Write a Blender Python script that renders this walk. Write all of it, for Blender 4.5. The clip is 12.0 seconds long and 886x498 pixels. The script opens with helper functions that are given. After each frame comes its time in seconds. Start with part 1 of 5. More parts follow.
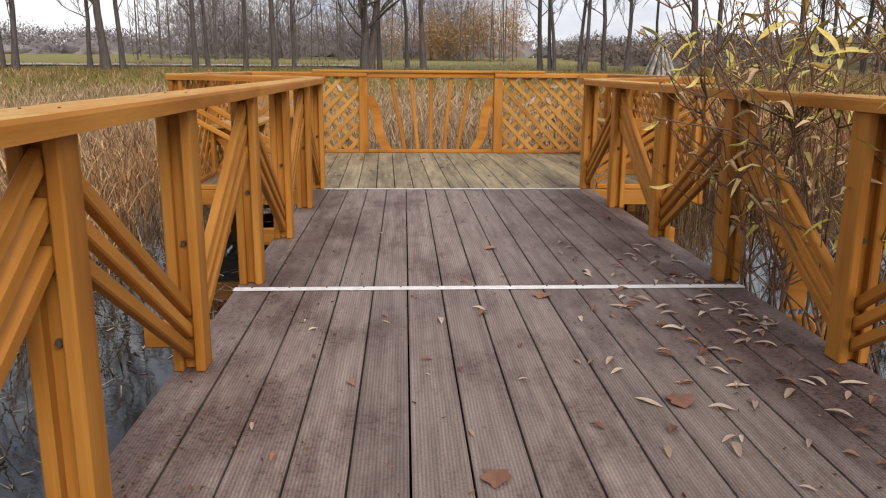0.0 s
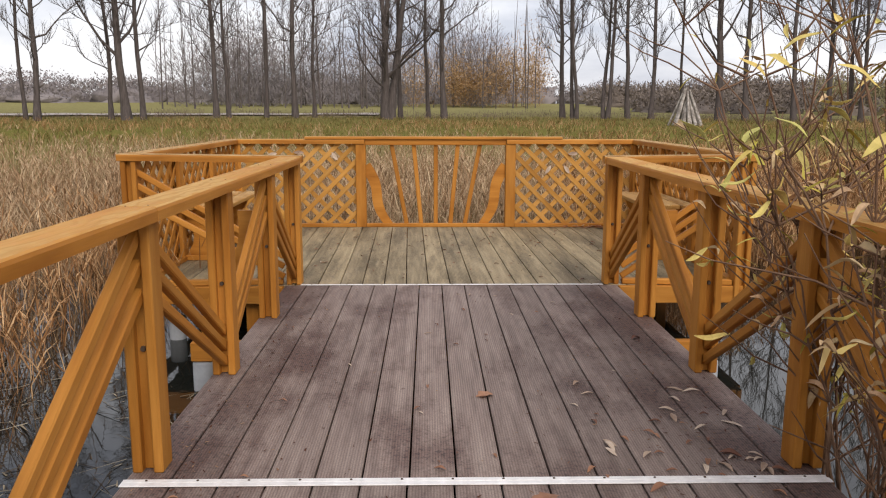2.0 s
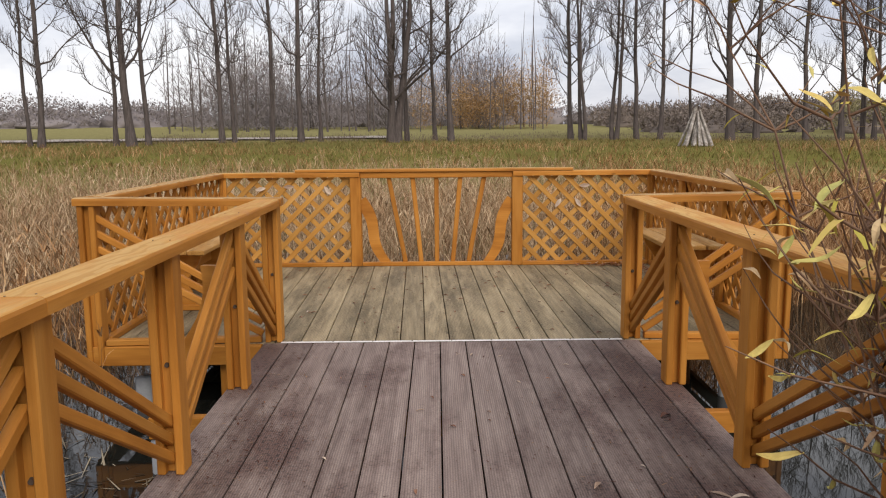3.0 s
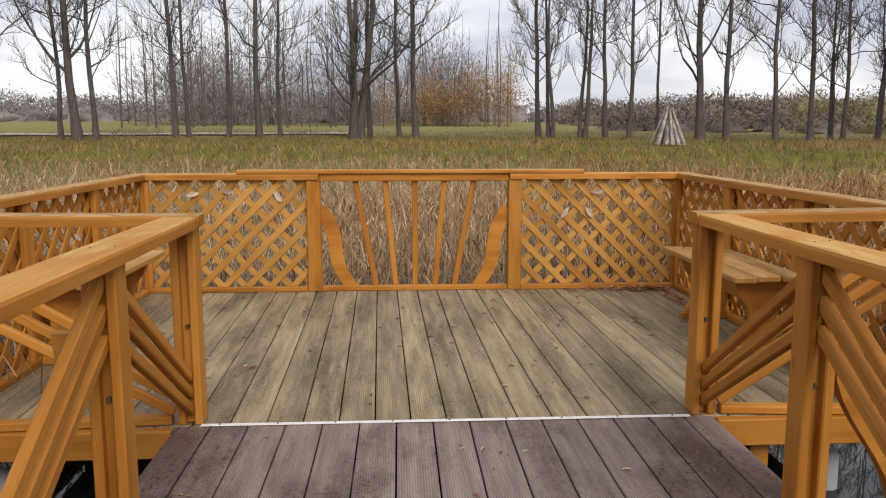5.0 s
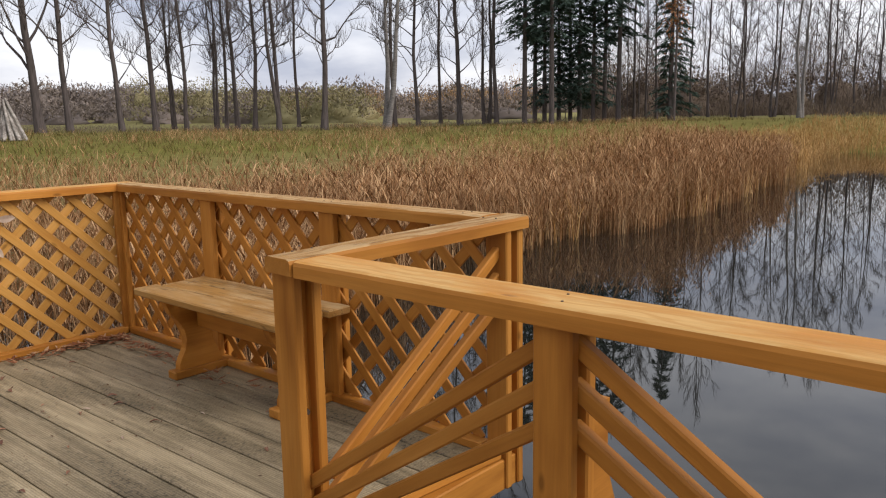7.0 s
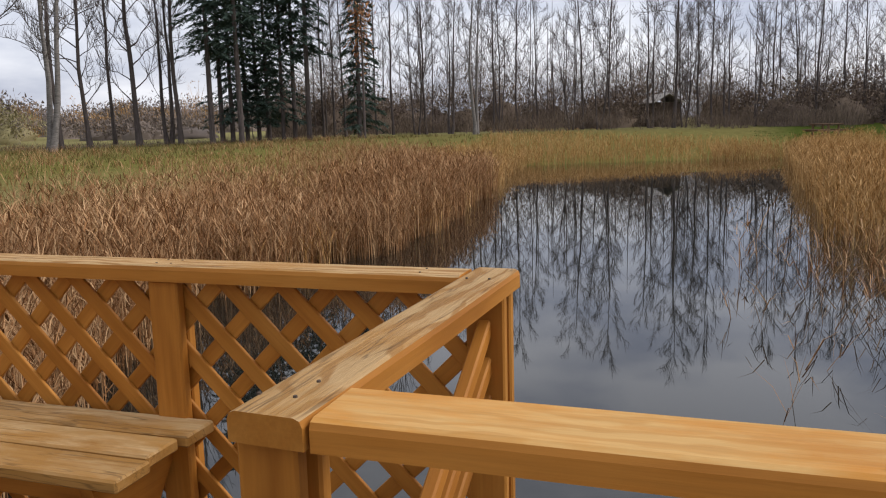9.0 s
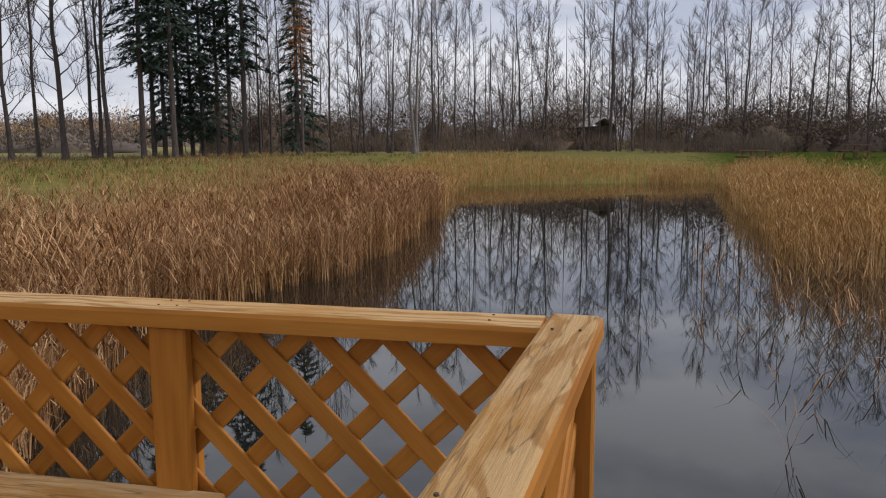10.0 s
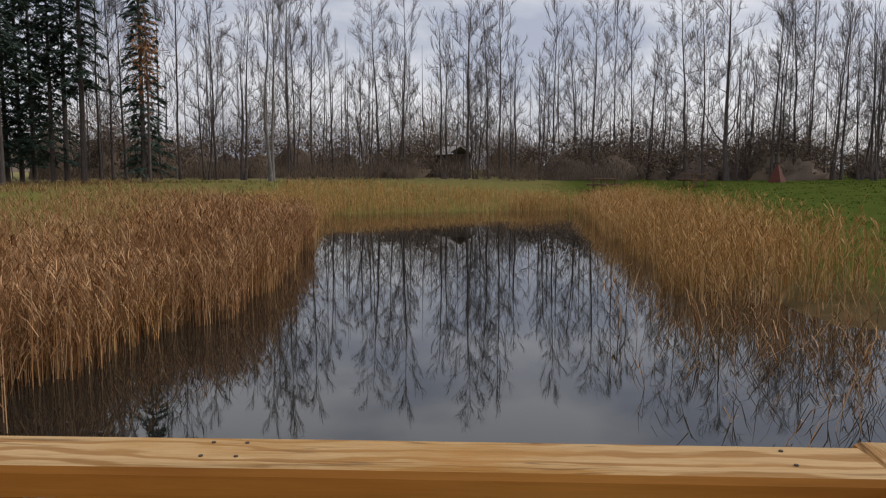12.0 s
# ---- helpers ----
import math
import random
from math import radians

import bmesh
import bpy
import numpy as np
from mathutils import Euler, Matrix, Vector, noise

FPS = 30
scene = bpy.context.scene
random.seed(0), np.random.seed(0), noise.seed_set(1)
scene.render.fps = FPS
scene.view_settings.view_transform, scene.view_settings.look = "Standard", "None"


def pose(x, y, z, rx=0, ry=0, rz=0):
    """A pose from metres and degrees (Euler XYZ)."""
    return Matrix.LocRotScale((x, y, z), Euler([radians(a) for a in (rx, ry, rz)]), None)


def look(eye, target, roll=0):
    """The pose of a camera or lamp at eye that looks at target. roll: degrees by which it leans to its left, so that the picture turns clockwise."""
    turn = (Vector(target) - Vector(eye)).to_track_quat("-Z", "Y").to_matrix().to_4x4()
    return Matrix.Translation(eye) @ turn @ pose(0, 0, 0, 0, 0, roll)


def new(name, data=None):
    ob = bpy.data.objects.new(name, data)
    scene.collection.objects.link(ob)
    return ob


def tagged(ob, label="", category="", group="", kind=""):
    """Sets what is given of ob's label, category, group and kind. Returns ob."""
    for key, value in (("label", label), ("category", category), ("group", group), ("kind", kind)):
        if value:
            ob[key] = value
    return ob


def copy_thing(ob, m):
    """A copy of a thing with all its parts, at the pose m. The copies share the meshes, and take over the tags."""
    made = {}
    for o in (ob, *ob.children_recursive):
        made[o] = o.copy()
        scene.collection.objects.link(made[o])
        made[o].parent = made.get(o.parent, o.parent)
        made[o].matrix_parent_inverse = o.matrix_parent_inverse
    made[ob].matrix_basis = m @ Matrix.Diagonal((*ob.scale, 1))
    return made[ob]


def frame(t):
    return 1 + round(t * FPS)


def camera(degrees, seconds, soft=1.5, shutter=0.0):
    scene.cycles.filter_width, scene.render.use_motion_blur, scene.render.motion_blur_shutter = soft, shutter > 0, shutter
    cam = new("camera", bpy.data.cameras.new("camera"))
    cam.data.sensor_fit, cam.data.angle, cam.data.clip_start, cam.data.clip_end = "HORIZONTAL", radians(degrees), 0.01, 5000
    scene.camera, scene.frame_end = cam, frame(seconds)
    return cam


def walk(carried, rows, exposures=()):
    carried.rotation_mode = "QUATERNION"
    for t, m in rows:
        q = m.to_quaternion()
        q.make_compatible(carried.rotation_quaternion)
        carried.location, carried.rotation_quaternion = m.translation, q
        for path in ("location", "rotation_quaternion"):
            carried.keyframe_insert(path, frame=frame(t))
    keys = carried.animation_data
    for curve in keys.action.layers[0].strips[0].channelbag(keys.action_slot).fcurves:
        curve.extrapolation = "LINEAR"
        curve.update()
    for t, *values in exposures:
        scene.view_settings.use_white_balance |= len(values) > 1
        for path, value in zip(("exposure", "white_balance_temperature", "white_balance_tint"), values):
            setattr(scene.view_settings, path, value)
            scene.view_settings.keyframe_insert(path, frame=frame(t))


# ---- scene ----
cam = camera(58.9, 12.0, 1.15)
PATH = [
    (0, (0.133, 1.582, 1.002), (0.231, 3.528, 0.551), 0.4),
    (0.5, (0.227, 1.822, 1.032), (0.321, 3.781, 0.637), 0.3),
    (1, (0.312, 2.078, 1.047), (0.397, 4.038, 0.659), 0.4),
    (1.5, (0.36, 2.3, 1.196), (0.408, 4.263, 0.818), 0.4),
    (2, (0.376, 2.63, 1.225), (0.413, 4.6, 0.881), 0.1),
    (2.5, (0.383, 2.904, 1.3), (0.423, 4.875, 0.964), -0.7),
    (3, (0.46, 3.285, 1.311), (0.474, 5.263, 1.019), -0.5),
    (3.2, (0.489, 3.42, 1.319), (0.489, 5.4, 1.036), -0.3),
    (4.8, (0.377, 4.655, 1.286), (0.406, 6.634, 0.995), -0.2),
    (5, (0.329, 4.822, 1.274), (0.44, 6.796, 0.975), 0.0),
    (5.5, (0.232, 5.175, 1.301), (0.709, 7.092, 0.987), 0.1),
    (6, (0.232, 5.56, 1.306), (0.966, 7.391, 0.979), -0.2),
    (6.5, (0.263, 5.93, 1.284), (1.408, 7.535, 0.948), 0.7),
    (7, (0.276, 6.371, 1.314), (1.757, 7.673, 0.978), -1.0),
    (7.5, (0.362, 6.719, 1.308), (1.952, 7.891, 0.99), -1.5),
    (7.7, (0.395, 6.845, 1.319), (2.051, 7.92, 1.0), -1.7),
    (9.3, (0.769, 7.715, 1.311), (2.653, 8.316, 1.009), -1.3),
    (9.5, (0.809, 7.771, 1.322), (2.693, 8.373, 1.027), -1.0),
    (10, (0.918, 8.005, 1.322), (2.847, 8.466, 1.061), -0.3),
    (10.5, (0.999, 8.213, 1.33), (2.964, 8.51, 1.108), -1.0),
    (11, (1.186, 8.396, 1.317), (3.158, 8.645, 1.097), -0.8),
    (11.5, (1.365, 8.556, 1.329), (3.342, 8.762, 1.115), -0.2),
    (12, (1.539, 8.734, 1.336), (3.528, 8.821, 1.142), -0.0),
]
walk(cam, [(t, look(eye, target, roll)) for t, eye, target, roll in PATH],
     [(0, 0.8, 6560, 12.2), (3, 0.68, 6580, 12.2), (5, 0.66, 6580, 12.2), (6.5, 0.74, 6500, 12.6), (7.7, 0.68, 6380, 12.8), (9.3, 0.6, 6340, 12.8), (10.5, 0.36, 6380, 12.8), (12, 0.3, 6460, 12.4)])
# ---- build ----

# ---- light ----
SUN_AZ, SUN_EL = radians(160), radians(40)
world = bpy.data.worlds.new("overcast_sky")
scene.world = world
world.use_nodes = True
wn, wl = world.node_tree.nodes, world.node_tree.links
sky = wn.new("ShaderNodeTexSky")
sky.sky_type, sky.sun_disc = "NISHITA", False
sky.sun_elevation, sky.sun_rotation, sky.dust_density = SUN_EL, SUN_AZ, 3.0
wbg = wn["Background"]
wco = wn.new("ShaderNodeTexCoord")
wmap = wn.new("ShaderNodeMapping")
wmap.inputs["Scale"].default_value = (1.0, 1.0, 3.2)
wl.new(wco.outputs["Generated"], wmap.inputs["Vector"])
wno = wn.new("ShaderNodeTexNoise")
wno.inputs["Scale"].default_value, wno.inputs["Detail"].default_value, wno.inputs["Roughness"].default_value = 2.6, 7, 0.55
wl.new(wmap.outputs["Vector"], wno.inputs["Vector"])
wra = wn.new("ShaderNodeValToRGB")
wra.color_ramp.elements[0].position, wra.color_ramp.elements[0].color = 0.37, (5.6, 6.0, 7.2, 1)
wra.color_ramp.elements[1].position, wra.color_ramp.elements[1].color = 0.57, (10.8, 10.9, 11.2, 1)
wl.new(wno.outputs["Fac"], wra.inputs["Fac"])
wmix = wn.new("ShaderNodeMixRGB")
wmix.inputs["Fac"].default_value = 0.76
wl.new(sky.outputs["Color"], wmix.inputs["Color1"])
wl.new(wra.outputs["Color"], wmix.inputs["Color2"])
wl.new(wmix.outputs["Color"], wbg.inputs["Color"])
wbg.inputs["Strength"].default_value = 0.069
sun = new("sun", bpy.data.lights.new("sun", "SUN"))
sun.data.energy, sun.data.angle, sun.data.color = 1.4, radians(35), (1.0, 0.94, 0.86)
sun.matrix_world = look((0, 0, 0), (-math.sin(SUN_AZ) * math.cos(SUN_EL), -math.cos(SUN_AZ) * math.cos(SUN_EL), -math.sin(SUN_EL)))


# ---- materials ----
def material(name, rough=0.7, metal=0.0):
    m = bpy.data.materials.new(name)
    m.use_nodes = True
    m.node_tree.nodes["Principled BSDF"].inputs["Specular IOR Level"].default_value = 0.3
    b = m.node_tree.nodes["Principled BSDF"]
    b.inputs["Roughness"].default_value, b.inputs["Metallic"].default_value = rough, metal
    return m, m.node_tree.nodes, m.node_tree.links, b


def noise_node(n, l, vec, scale, detail=4, stretch=None, rough=0.55):
    if stretch:
        mp = n.new("ShaderNodeMapping")
        mp.inputs["Scale"].default_value = stretch
        l.new(vec, mp.inputs["Vector"])
        vec = mp.outputs["Vector"]
    t = n.new("ShaderNodeTexNoise")
    t.inputs["Scale"].default_value, t.inputs["Detail"].default_value, t.inputs["Roughness"].default_value = scale, detail, rough
    l.new(vec, t.inputs["Vector"])
    return t.outputs["Fac"]


def ramp(n, l, fac, stops):
    r = n.new("ShaderNodeValToRGB")
    e = r.color_ramp.elements
    while len(e) < len(stops):
        e.new(0.5)
    for el, (p, c) in zip(e, stops):
        el.position, el.color = p, (*c, 1)
    l.new(fac, r.inputs["Fac"])
    return r.outputs["Color"]


def mixed(n, l, fac, a, b, mode="MIX"):
    m = n.new("ShaderNodeMixRGB")
    m.blend_type = mode
    for s, v in (("Fac", fac), ("Color1", a), ("Color2", b)):
        if isinstance(v, (float, int)):
            m.inputs[s].default_value = v
        elif isinstance(v, tuple):
            m.inputs[s].default_value = (*v, 1)
        else:
            l.new(v, m.inputs[s])
    return m.outputs["Color"]


def math_node(n, l, op, a, b=0.0):
    m = n.new("ShaderNodeMath")
    m.operation = op
    for i, v in enumerate((a, b)):
        if isinstance(v, (float, int)):
            m.inputs[i].default_value = v
        else:
            l.new(v, m.inputs[i])
    return m.outputs[0]


def bump(n, l, b, height, strength, dist=0.01):
    bp = n.new("ShaderNodeBump")
    bp.inputs["Strength"].default_value, bp.inputs["Distance"].default_value = strength, dist
    l.new(height, bp.inputs["Height"])
    l.new(bp.outputs["Normal"], b.inputs["Normal"])


def wood(name, dark, mid, light, rough=0.55, worn=None, worn_at=(0.5, 0.62), grain=0.12, lines=0.32, cracks=0.0, figure=(0.88, 0.8, 0.7)):
    """Wood whose grain runs along the piece's own x axis."""
    m, n, l, b = material(name, rough)
    co = n.new("ShaderNodeTexCoord").outputs["Object"]
    b.inputs["Specular IOR Level"].default_value = 0.18
    info = n.new("ShaderNodeObjectInfo")
    off = n.new("ShaderNodeVectorMath")
    off.operation = "MULTIPLY_ADD"
    l.new(info.outputs["Random"], off.inputs[0])
    off.inputs[1].default_value = (37.0, 11.0, 23.0)
    l.new(co, off.inputs[2])
    v = off.outputs["Vector"]
    big = noise_node(n, l, v, 3.0, 3, (0.5, 3.0, 3.0))
    fine = noise_node(n, l, v, 14.0, 5, (0.35, 9.0, 9.0), 0.65)
    mid_c = ramp(n, l, big, [(0.3, dark), (0.5, mid), (0.72, light)])
    gr = ramp(n, l, fine, [(0.3, (0.62, 0.6, 0.55)), (0.62, (1.08, 1.08, 1.08))])
    col = mixed(n, l, lines, mid_c, gr, "MULTIPLY")
    # knots and nail heads
    vo = n.new("ShaderNodeTexVoronoi")
    vo.inputs["Scale"].default_value = 3.1
    mp = n.new("ShaderNodeMapping")
    mp.inputs["Scale"].default_value = (0.8, 2.2, 2.2)
    l.new(v, mp.inputs["Vector"])
    l.new(mp.outputs["Vector"], vo.inputs["Vector"])
    knot = ramp(n, l, vo.outputs["Distance"], [(0.03, (1, 1, 1)), (0.075, (0, 0, 0))])
    col = mixed(n, l, math_node(n, l, "MULTIPLY", knot, 0.6), col, tuple(c * 0.35 for c in dark))
    if worn:
        patch = noise_node(n, l, v, 4.0, 6, (0.5, 1.6, 1.6), 0.7)
        rings = n.new("ShaderNodeTexWave")
        rings.wave_type, rings.bands_direction = "BANDS", "Y"
        rings.inputs["Scale"].default_value, rings.inputs["Distortion"].default_value, rings.inputs["Detail"].default_value = 7.0, 14.0, 3.0
        rings.inputs["Detail Scale"].default_value = 1.2
        mp2 = n.new("ShaderNodeMapping")
        mp2.inputs["Scale"].default_value = (0.3, 1.0, 1.0)
        l.new(v, mp2.inputs["Vector"])
        l.new(mp2.outputs["Vector"], rings.inputs["Vector"])
        wcol = mixed(n, l, ramp(n, l, rings.outputs["Fac"], [(0.1, (0, 0, 0)), (0.4, (1, 1, 1))]), tuple(c * s for c, s in zip(worn, figure)), worn)
        wcol = mixed(n, l, 0.35, wcol, gr, "MULTIPLY")
        f = ramp(n, l, patch, [(worn_at[0], (0, 0, 0)), (worn_at[1], (1, 1, 1))])
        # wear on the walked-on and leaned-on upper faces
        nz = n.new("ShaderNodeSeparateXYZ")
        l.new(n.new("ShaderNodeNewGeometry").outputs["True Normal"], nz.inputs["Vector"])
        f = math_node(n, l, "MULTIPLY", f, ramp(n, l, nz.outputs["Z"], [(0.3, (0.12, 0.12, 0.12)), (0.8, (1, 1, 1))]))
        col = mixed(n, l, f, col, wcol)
        l.new(ramp(n, l, patch, [(worn_at[0], (rough,) * 3), (worn_at[1], (0.8,) * 3)]), b.inputs["Roughness"])
    if cracks:
        split = noise_node(n, l, v, 5.0, 3, (0.3, 4.2, 4.2), 0.5)
        gap = math_node(n, l, "ABSOLUTE", math_node(n, l, "SUBTRACT", split, 0.5))
        where = noise_node(n, l, v, 2.3, 2)
        line = math_node(n, l, "MULTIPLY", ramp(n, l, gap, [(0.004, (1, 1, 1)), (0.016, (0, 0, 0))]), ramp(n, l, where, [(0.36, (0, 0, 0)), (0.47, (1, 1, 1))]))
        col = mixed(n, l, math_node(n, l, "MULTIPLY", line, cracks), col, (0.06, 0.03, 0.012))
    hv = n.new("ShaderNodeHueSaturation")
    l.new(col, hv.inputs["Color"])
    l.new(math_node(n, l, "MULTIPLY_ADD", info.outputs["Random"], 0.24), hv.inputs["Value"])
    hv.inputs["Value"].links[0].from_node.inputs[2].default_value = 0.88
    l.new(hv.outputs["Color"], b.inputs["Base Color"])
    bump(n, l, b, fine, grain, 0.006)
    return m


STAIN = wood("amber_stained_wood", (0.285, 0.104, 0.014), (0.41, 0.166, 0.026), (0.49, 0.218, 0.042), 0.55)
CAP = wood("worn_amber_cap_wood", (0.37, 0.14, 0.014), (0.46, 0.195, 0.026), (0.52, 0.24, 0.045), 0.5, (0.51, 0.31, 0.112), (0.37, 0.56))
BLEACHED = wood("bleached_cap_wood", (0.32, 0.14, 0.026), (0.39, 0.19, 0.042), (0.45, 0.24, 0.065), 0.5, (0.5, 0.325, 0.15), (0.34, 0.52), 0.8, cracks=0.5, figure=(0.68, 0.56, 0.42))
# paler and yellower than STAIN, for the back lattice bays only
PALE_STAIN = wood("pale_amber_lattice_wood", (0.33, 0.15, 0.03), (0.45, 0.225, 0.05), (0.53, 0.29, 0.085), 0.6)
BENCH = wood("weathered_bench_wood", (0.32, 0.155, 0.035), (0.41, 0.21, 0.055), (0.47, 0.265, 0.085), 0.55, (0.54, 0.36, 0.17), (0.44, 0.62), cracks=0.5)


def decking(name, dark, mid, light, stain, stain_at, ribs=1.0, blotch=(1.6, 0.7, 1.0), grime=0.0):
    """Ribbed decking, ribs along the piece's own x axis."""
    m, n, l, b = material(name, 0.62)
    co = n.new("ShaderNodeTexCoord").outputs["Object"]
    geo = n.new("ShaderNodeNewGeometry").outputs["Position"]
    info = n.new("ShaderNodeObjectInfo")
    off = n.new("ShaderNodeVectorMath")
    off.operation = "MULTIPLY_ADD"
    l.new(info.outputs["Random"], off.inputs[0])
    off.inputs[1].default_value = (31.0, 17.0, 5.0)
    l.new(co, off.inputs[2])
    v = off.outputs["Vector"]
    streak = noise_node(n, l, v, 6.0, 5, (0.35, 5.0, 5.0), 0.6)
    speck = noise_node(n, l, geo, 55.0, 3, None, 0.6)
    patch = noise_node(n, l, geo, 1.5, 7, blotch, 0.72)
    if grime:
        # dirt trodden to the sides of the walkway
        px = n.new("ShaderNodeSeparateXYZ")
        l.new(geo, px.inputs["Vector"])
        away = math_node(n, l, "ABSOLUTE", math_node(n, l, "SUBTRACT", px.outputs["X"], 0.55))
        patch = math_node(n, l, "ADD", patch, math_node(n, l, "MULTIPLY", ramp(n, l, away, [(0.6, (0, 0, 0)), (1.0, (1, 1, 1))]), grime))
    col = ramp(n, l, streak, [(0.28, dark), (0.5, mid), (0.74, light)])
    f = ramp(n, l, patch, [(stain_at[0], (0, 0, 0)), (stain_at[1], (1, 1, 1))])
    col = mixed(n, l, math_node(n, l, "MULTIPLY", f, 0.8), col, stain)
    col = mixed(n, l, math_node(n, l, "MULTIPLY", ramp(n, l, speck, [(0.52, (0, 0, 0)), (0.6, (0.9, 0.9, 0.9))]), f), col, tuple(c * 0.3 for c in dark))
    grit = noise_node(n, l, geo, 150.0, 2, None, 0.7)
    col = mixed(n, l, 0.6, col, ramp(n, l, grit, [(0.34, (0.55, 0.53, 0.52)), (0.5, (1, 1, 1)), (0.68, (1.25, 1.25, 1.25))]), "MULTIPLY")
    w = n.new("ShaderNodeTexWave")
    w.wave_type, w.bands_direction = "BANDS", "Y"
    w.inputs["Scale"].default_value = 31.0
    w.inputs["Distortion"].default_value = 0.15
    l.new(co, w.inputs["Vector"])
    col = mixed(n, l, 0.32 * ribs, col, ramp(n, l, w.outputs["Fac"], [(0.1, (0.45, 0.45, 0.45)), (0.6, (1.1, 1.1, 1.1))]), "MULTIPLY")
    hv = n.new("ShaderNodeHueSaturation")
    l.new(col, hv.inputs["Color"])
    val = n.new("ShaderNodeMapRange")
    val.inputs["To Min"].default_value, val.inputs["To Max"].default_value = 0.86, 1.14
    l.new(info.outputs["Random"], val.inputs["Value"])
    l.new(val.outputs["Result"], hv.inputs["Value"])
    l.new(hv.outputs["Color"], b.inputs["Base Color"])
    h = math_node(n, l, "ADD", w.outputs["Fac"], math_node(n, l, "MULTIPLY", speck, 0.5))
    bump(n, l, b, h, 0.35 * ribs, 0.002)
    return m


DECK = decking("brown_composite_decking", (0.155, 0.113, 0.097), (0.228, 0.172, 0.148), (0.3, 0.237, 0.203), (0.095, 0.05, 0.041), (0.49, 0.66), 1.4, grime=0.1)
PLAT = decking("weathered_greenish_decking", (0.2, 0.155, 0.088), (0.315, 0.247, 0.145), (0.43, 0.345, 0.215), (0.125, 0.095, 0.052), (0.45, 0.64), 1.1, (3.2, 0.5, 1.0))


def plain(name, a, b2, scale=8.0, rough=0.7, metal=0.0, bumpy=0.15, stretch=None, coords="Object"):
    m, n, l, b = material(name, rough, metal)
    v = n.new("ShaderNodeTexCoord").outputs[coords]
    f = noise_node(n, l, v, scale, 6, stretch, 0.62)
    l.new(ramp(n, l, f, [(0.32, a), (0.68, b2)]), b.inputs["Base Color"])
    if bumpy:
        bump(n, l, b, f, bumpy, 0.01)
    return m


def leafy(name, a, b2, c, rough=0.6, trans=0.25):
    """Many small blades or leaves, each with its own tint."""
    m, n, l, b = material(name, rough)
    r = n.new("ShaderNodeNewGeometry").outputs["Random Per Island"]
    v = n.new("ShaderNodeTexCoord").outputs["Object"]
    big = noise_node(n, l, v, 0.35, 3)
    f = math_node(n, l, "ADD", math_node(n, l, "MULTIPLY", r, 0.75), math_node(n, l, "MULTIPLY", big, 0.4))
    l.new(ramp(n, l, f, [(0.15, a), (0.5, b2), (0.9, c)]), b.inputs["Base Color"])
    b.inputs["Specular IOR Level"].default_value = 0.02
    return m


ALU = plain("worn_aluminium_strip", (0.68, 0.66, 0.64), (0.88, 0.86, 0.84), 20, 0.45, 0.25, 0.05)
PILE = plain("grey_concrete_pile", (0.2, 0.21, 0.22), (0.33, 0.34, 0.35), 6, 0.85)
DARKWOOD = plain("dark_wet_timber", (0.05, 0.035, 0.025), (0.1, 0.07, 0.05), 9, 0.8)
BARK = plain("grey_brown_bark", (0.055, 0.045, 0.041), (0.125, 0.102, 0.094), 7, 0.9, 0, 0.4, (2, 2, 0.35))
TWIG = plain("thin_bare_twigs", (0.085, 0.07, 0.065), (0.155, 0.129, 0.121), 2, 0.9, 0, 0)
BIRCH = plain("pale_birch_bark", (0.11, 0.1, 0.092), (0.27, 0.25, 0.235), 5, 0.85, 0, 0.2, (1, 1, 4))
REED = leafy("dry_reed", (0.1, 0.044, 0.016), (0.29, 0.145, 0.062), (0.56, 0.36, 0.19))
REED_PALE = leafy("pale_tan_reed", (0.18, 0.098, 0.048), (0.35, 0.225, 0.128), (0.55, 0.415, 0.265))
REED_GOLD = leafy("golden_dry_reed", (0.19, 0.095, 0.028), (0.42, 0.23, 0.078), (0.64, 0.42, 0.19))
GRASS = leafy("autumn_grass_blades", (0.085, 0.072, 0.02), (0.14, 0.122, 0.036), (0.27, 0.2, 0.09))
LAWN = leafy("green_lawn_blades", (0.042, 0.066, 0.009), (0.062, 0.09, 0.013), (0.09, 0.115, 0.02))
NEEDLE = leafy("dark_spruce_needles", (0.042, 0.064, 0.053), (0.062, 0.09, 0.072), (0.082, 0.114, 0.086))
RUST = leafy("rusty_autumn_leaves", (0.2, 0.085, 0.04), (0.29, 0.13, 0.06), (0.36, 0.2, 0.1))
WILLOW = leafy("yellow_willow_leaves", (0.34, 0.3, 0.06), (0.5, 0.4, 0.09), (0.55, 0.38, 0.2))
STEM = plain("brown_willow_bark", (0.1, 0.05, 0.03), (0.22, 0.13, 0.075), 9, 0.7, 0, 0.1)
# distance haze is put into these two far colours: paler and greyer
HAZED_TWIG = leafy("hazed_grey_brown_thicket", (0.19, 0.168, 0.165), (0.23, 0.204, 0.2), (0.27, 0.24, 0.234))
HAZED_BROWN = leafy("hazed_brown_thicket", (0.15, 0.125, 0.11), (0.192, 0.159, 0.137), (0.24, 0.197, 0.165))
NEAR_BRUSH = leafy("brown_thicket", (0.1, 0.076, 0.062), (0.16, 0.122, 0.098), (0.23, 0.175, 0.125))
OLIVE = leafy("olive_bushes", (0.2, 0.18, 0.1), (0.26, 0.235, 0.12), (0.32, 0.27, 0.15))
GOLD = leafy("golden_birch_leaves", (0.27, 0.16, 0.075), (0.37, 0.225, 0.1), (0.45, 0.31, 0.17))

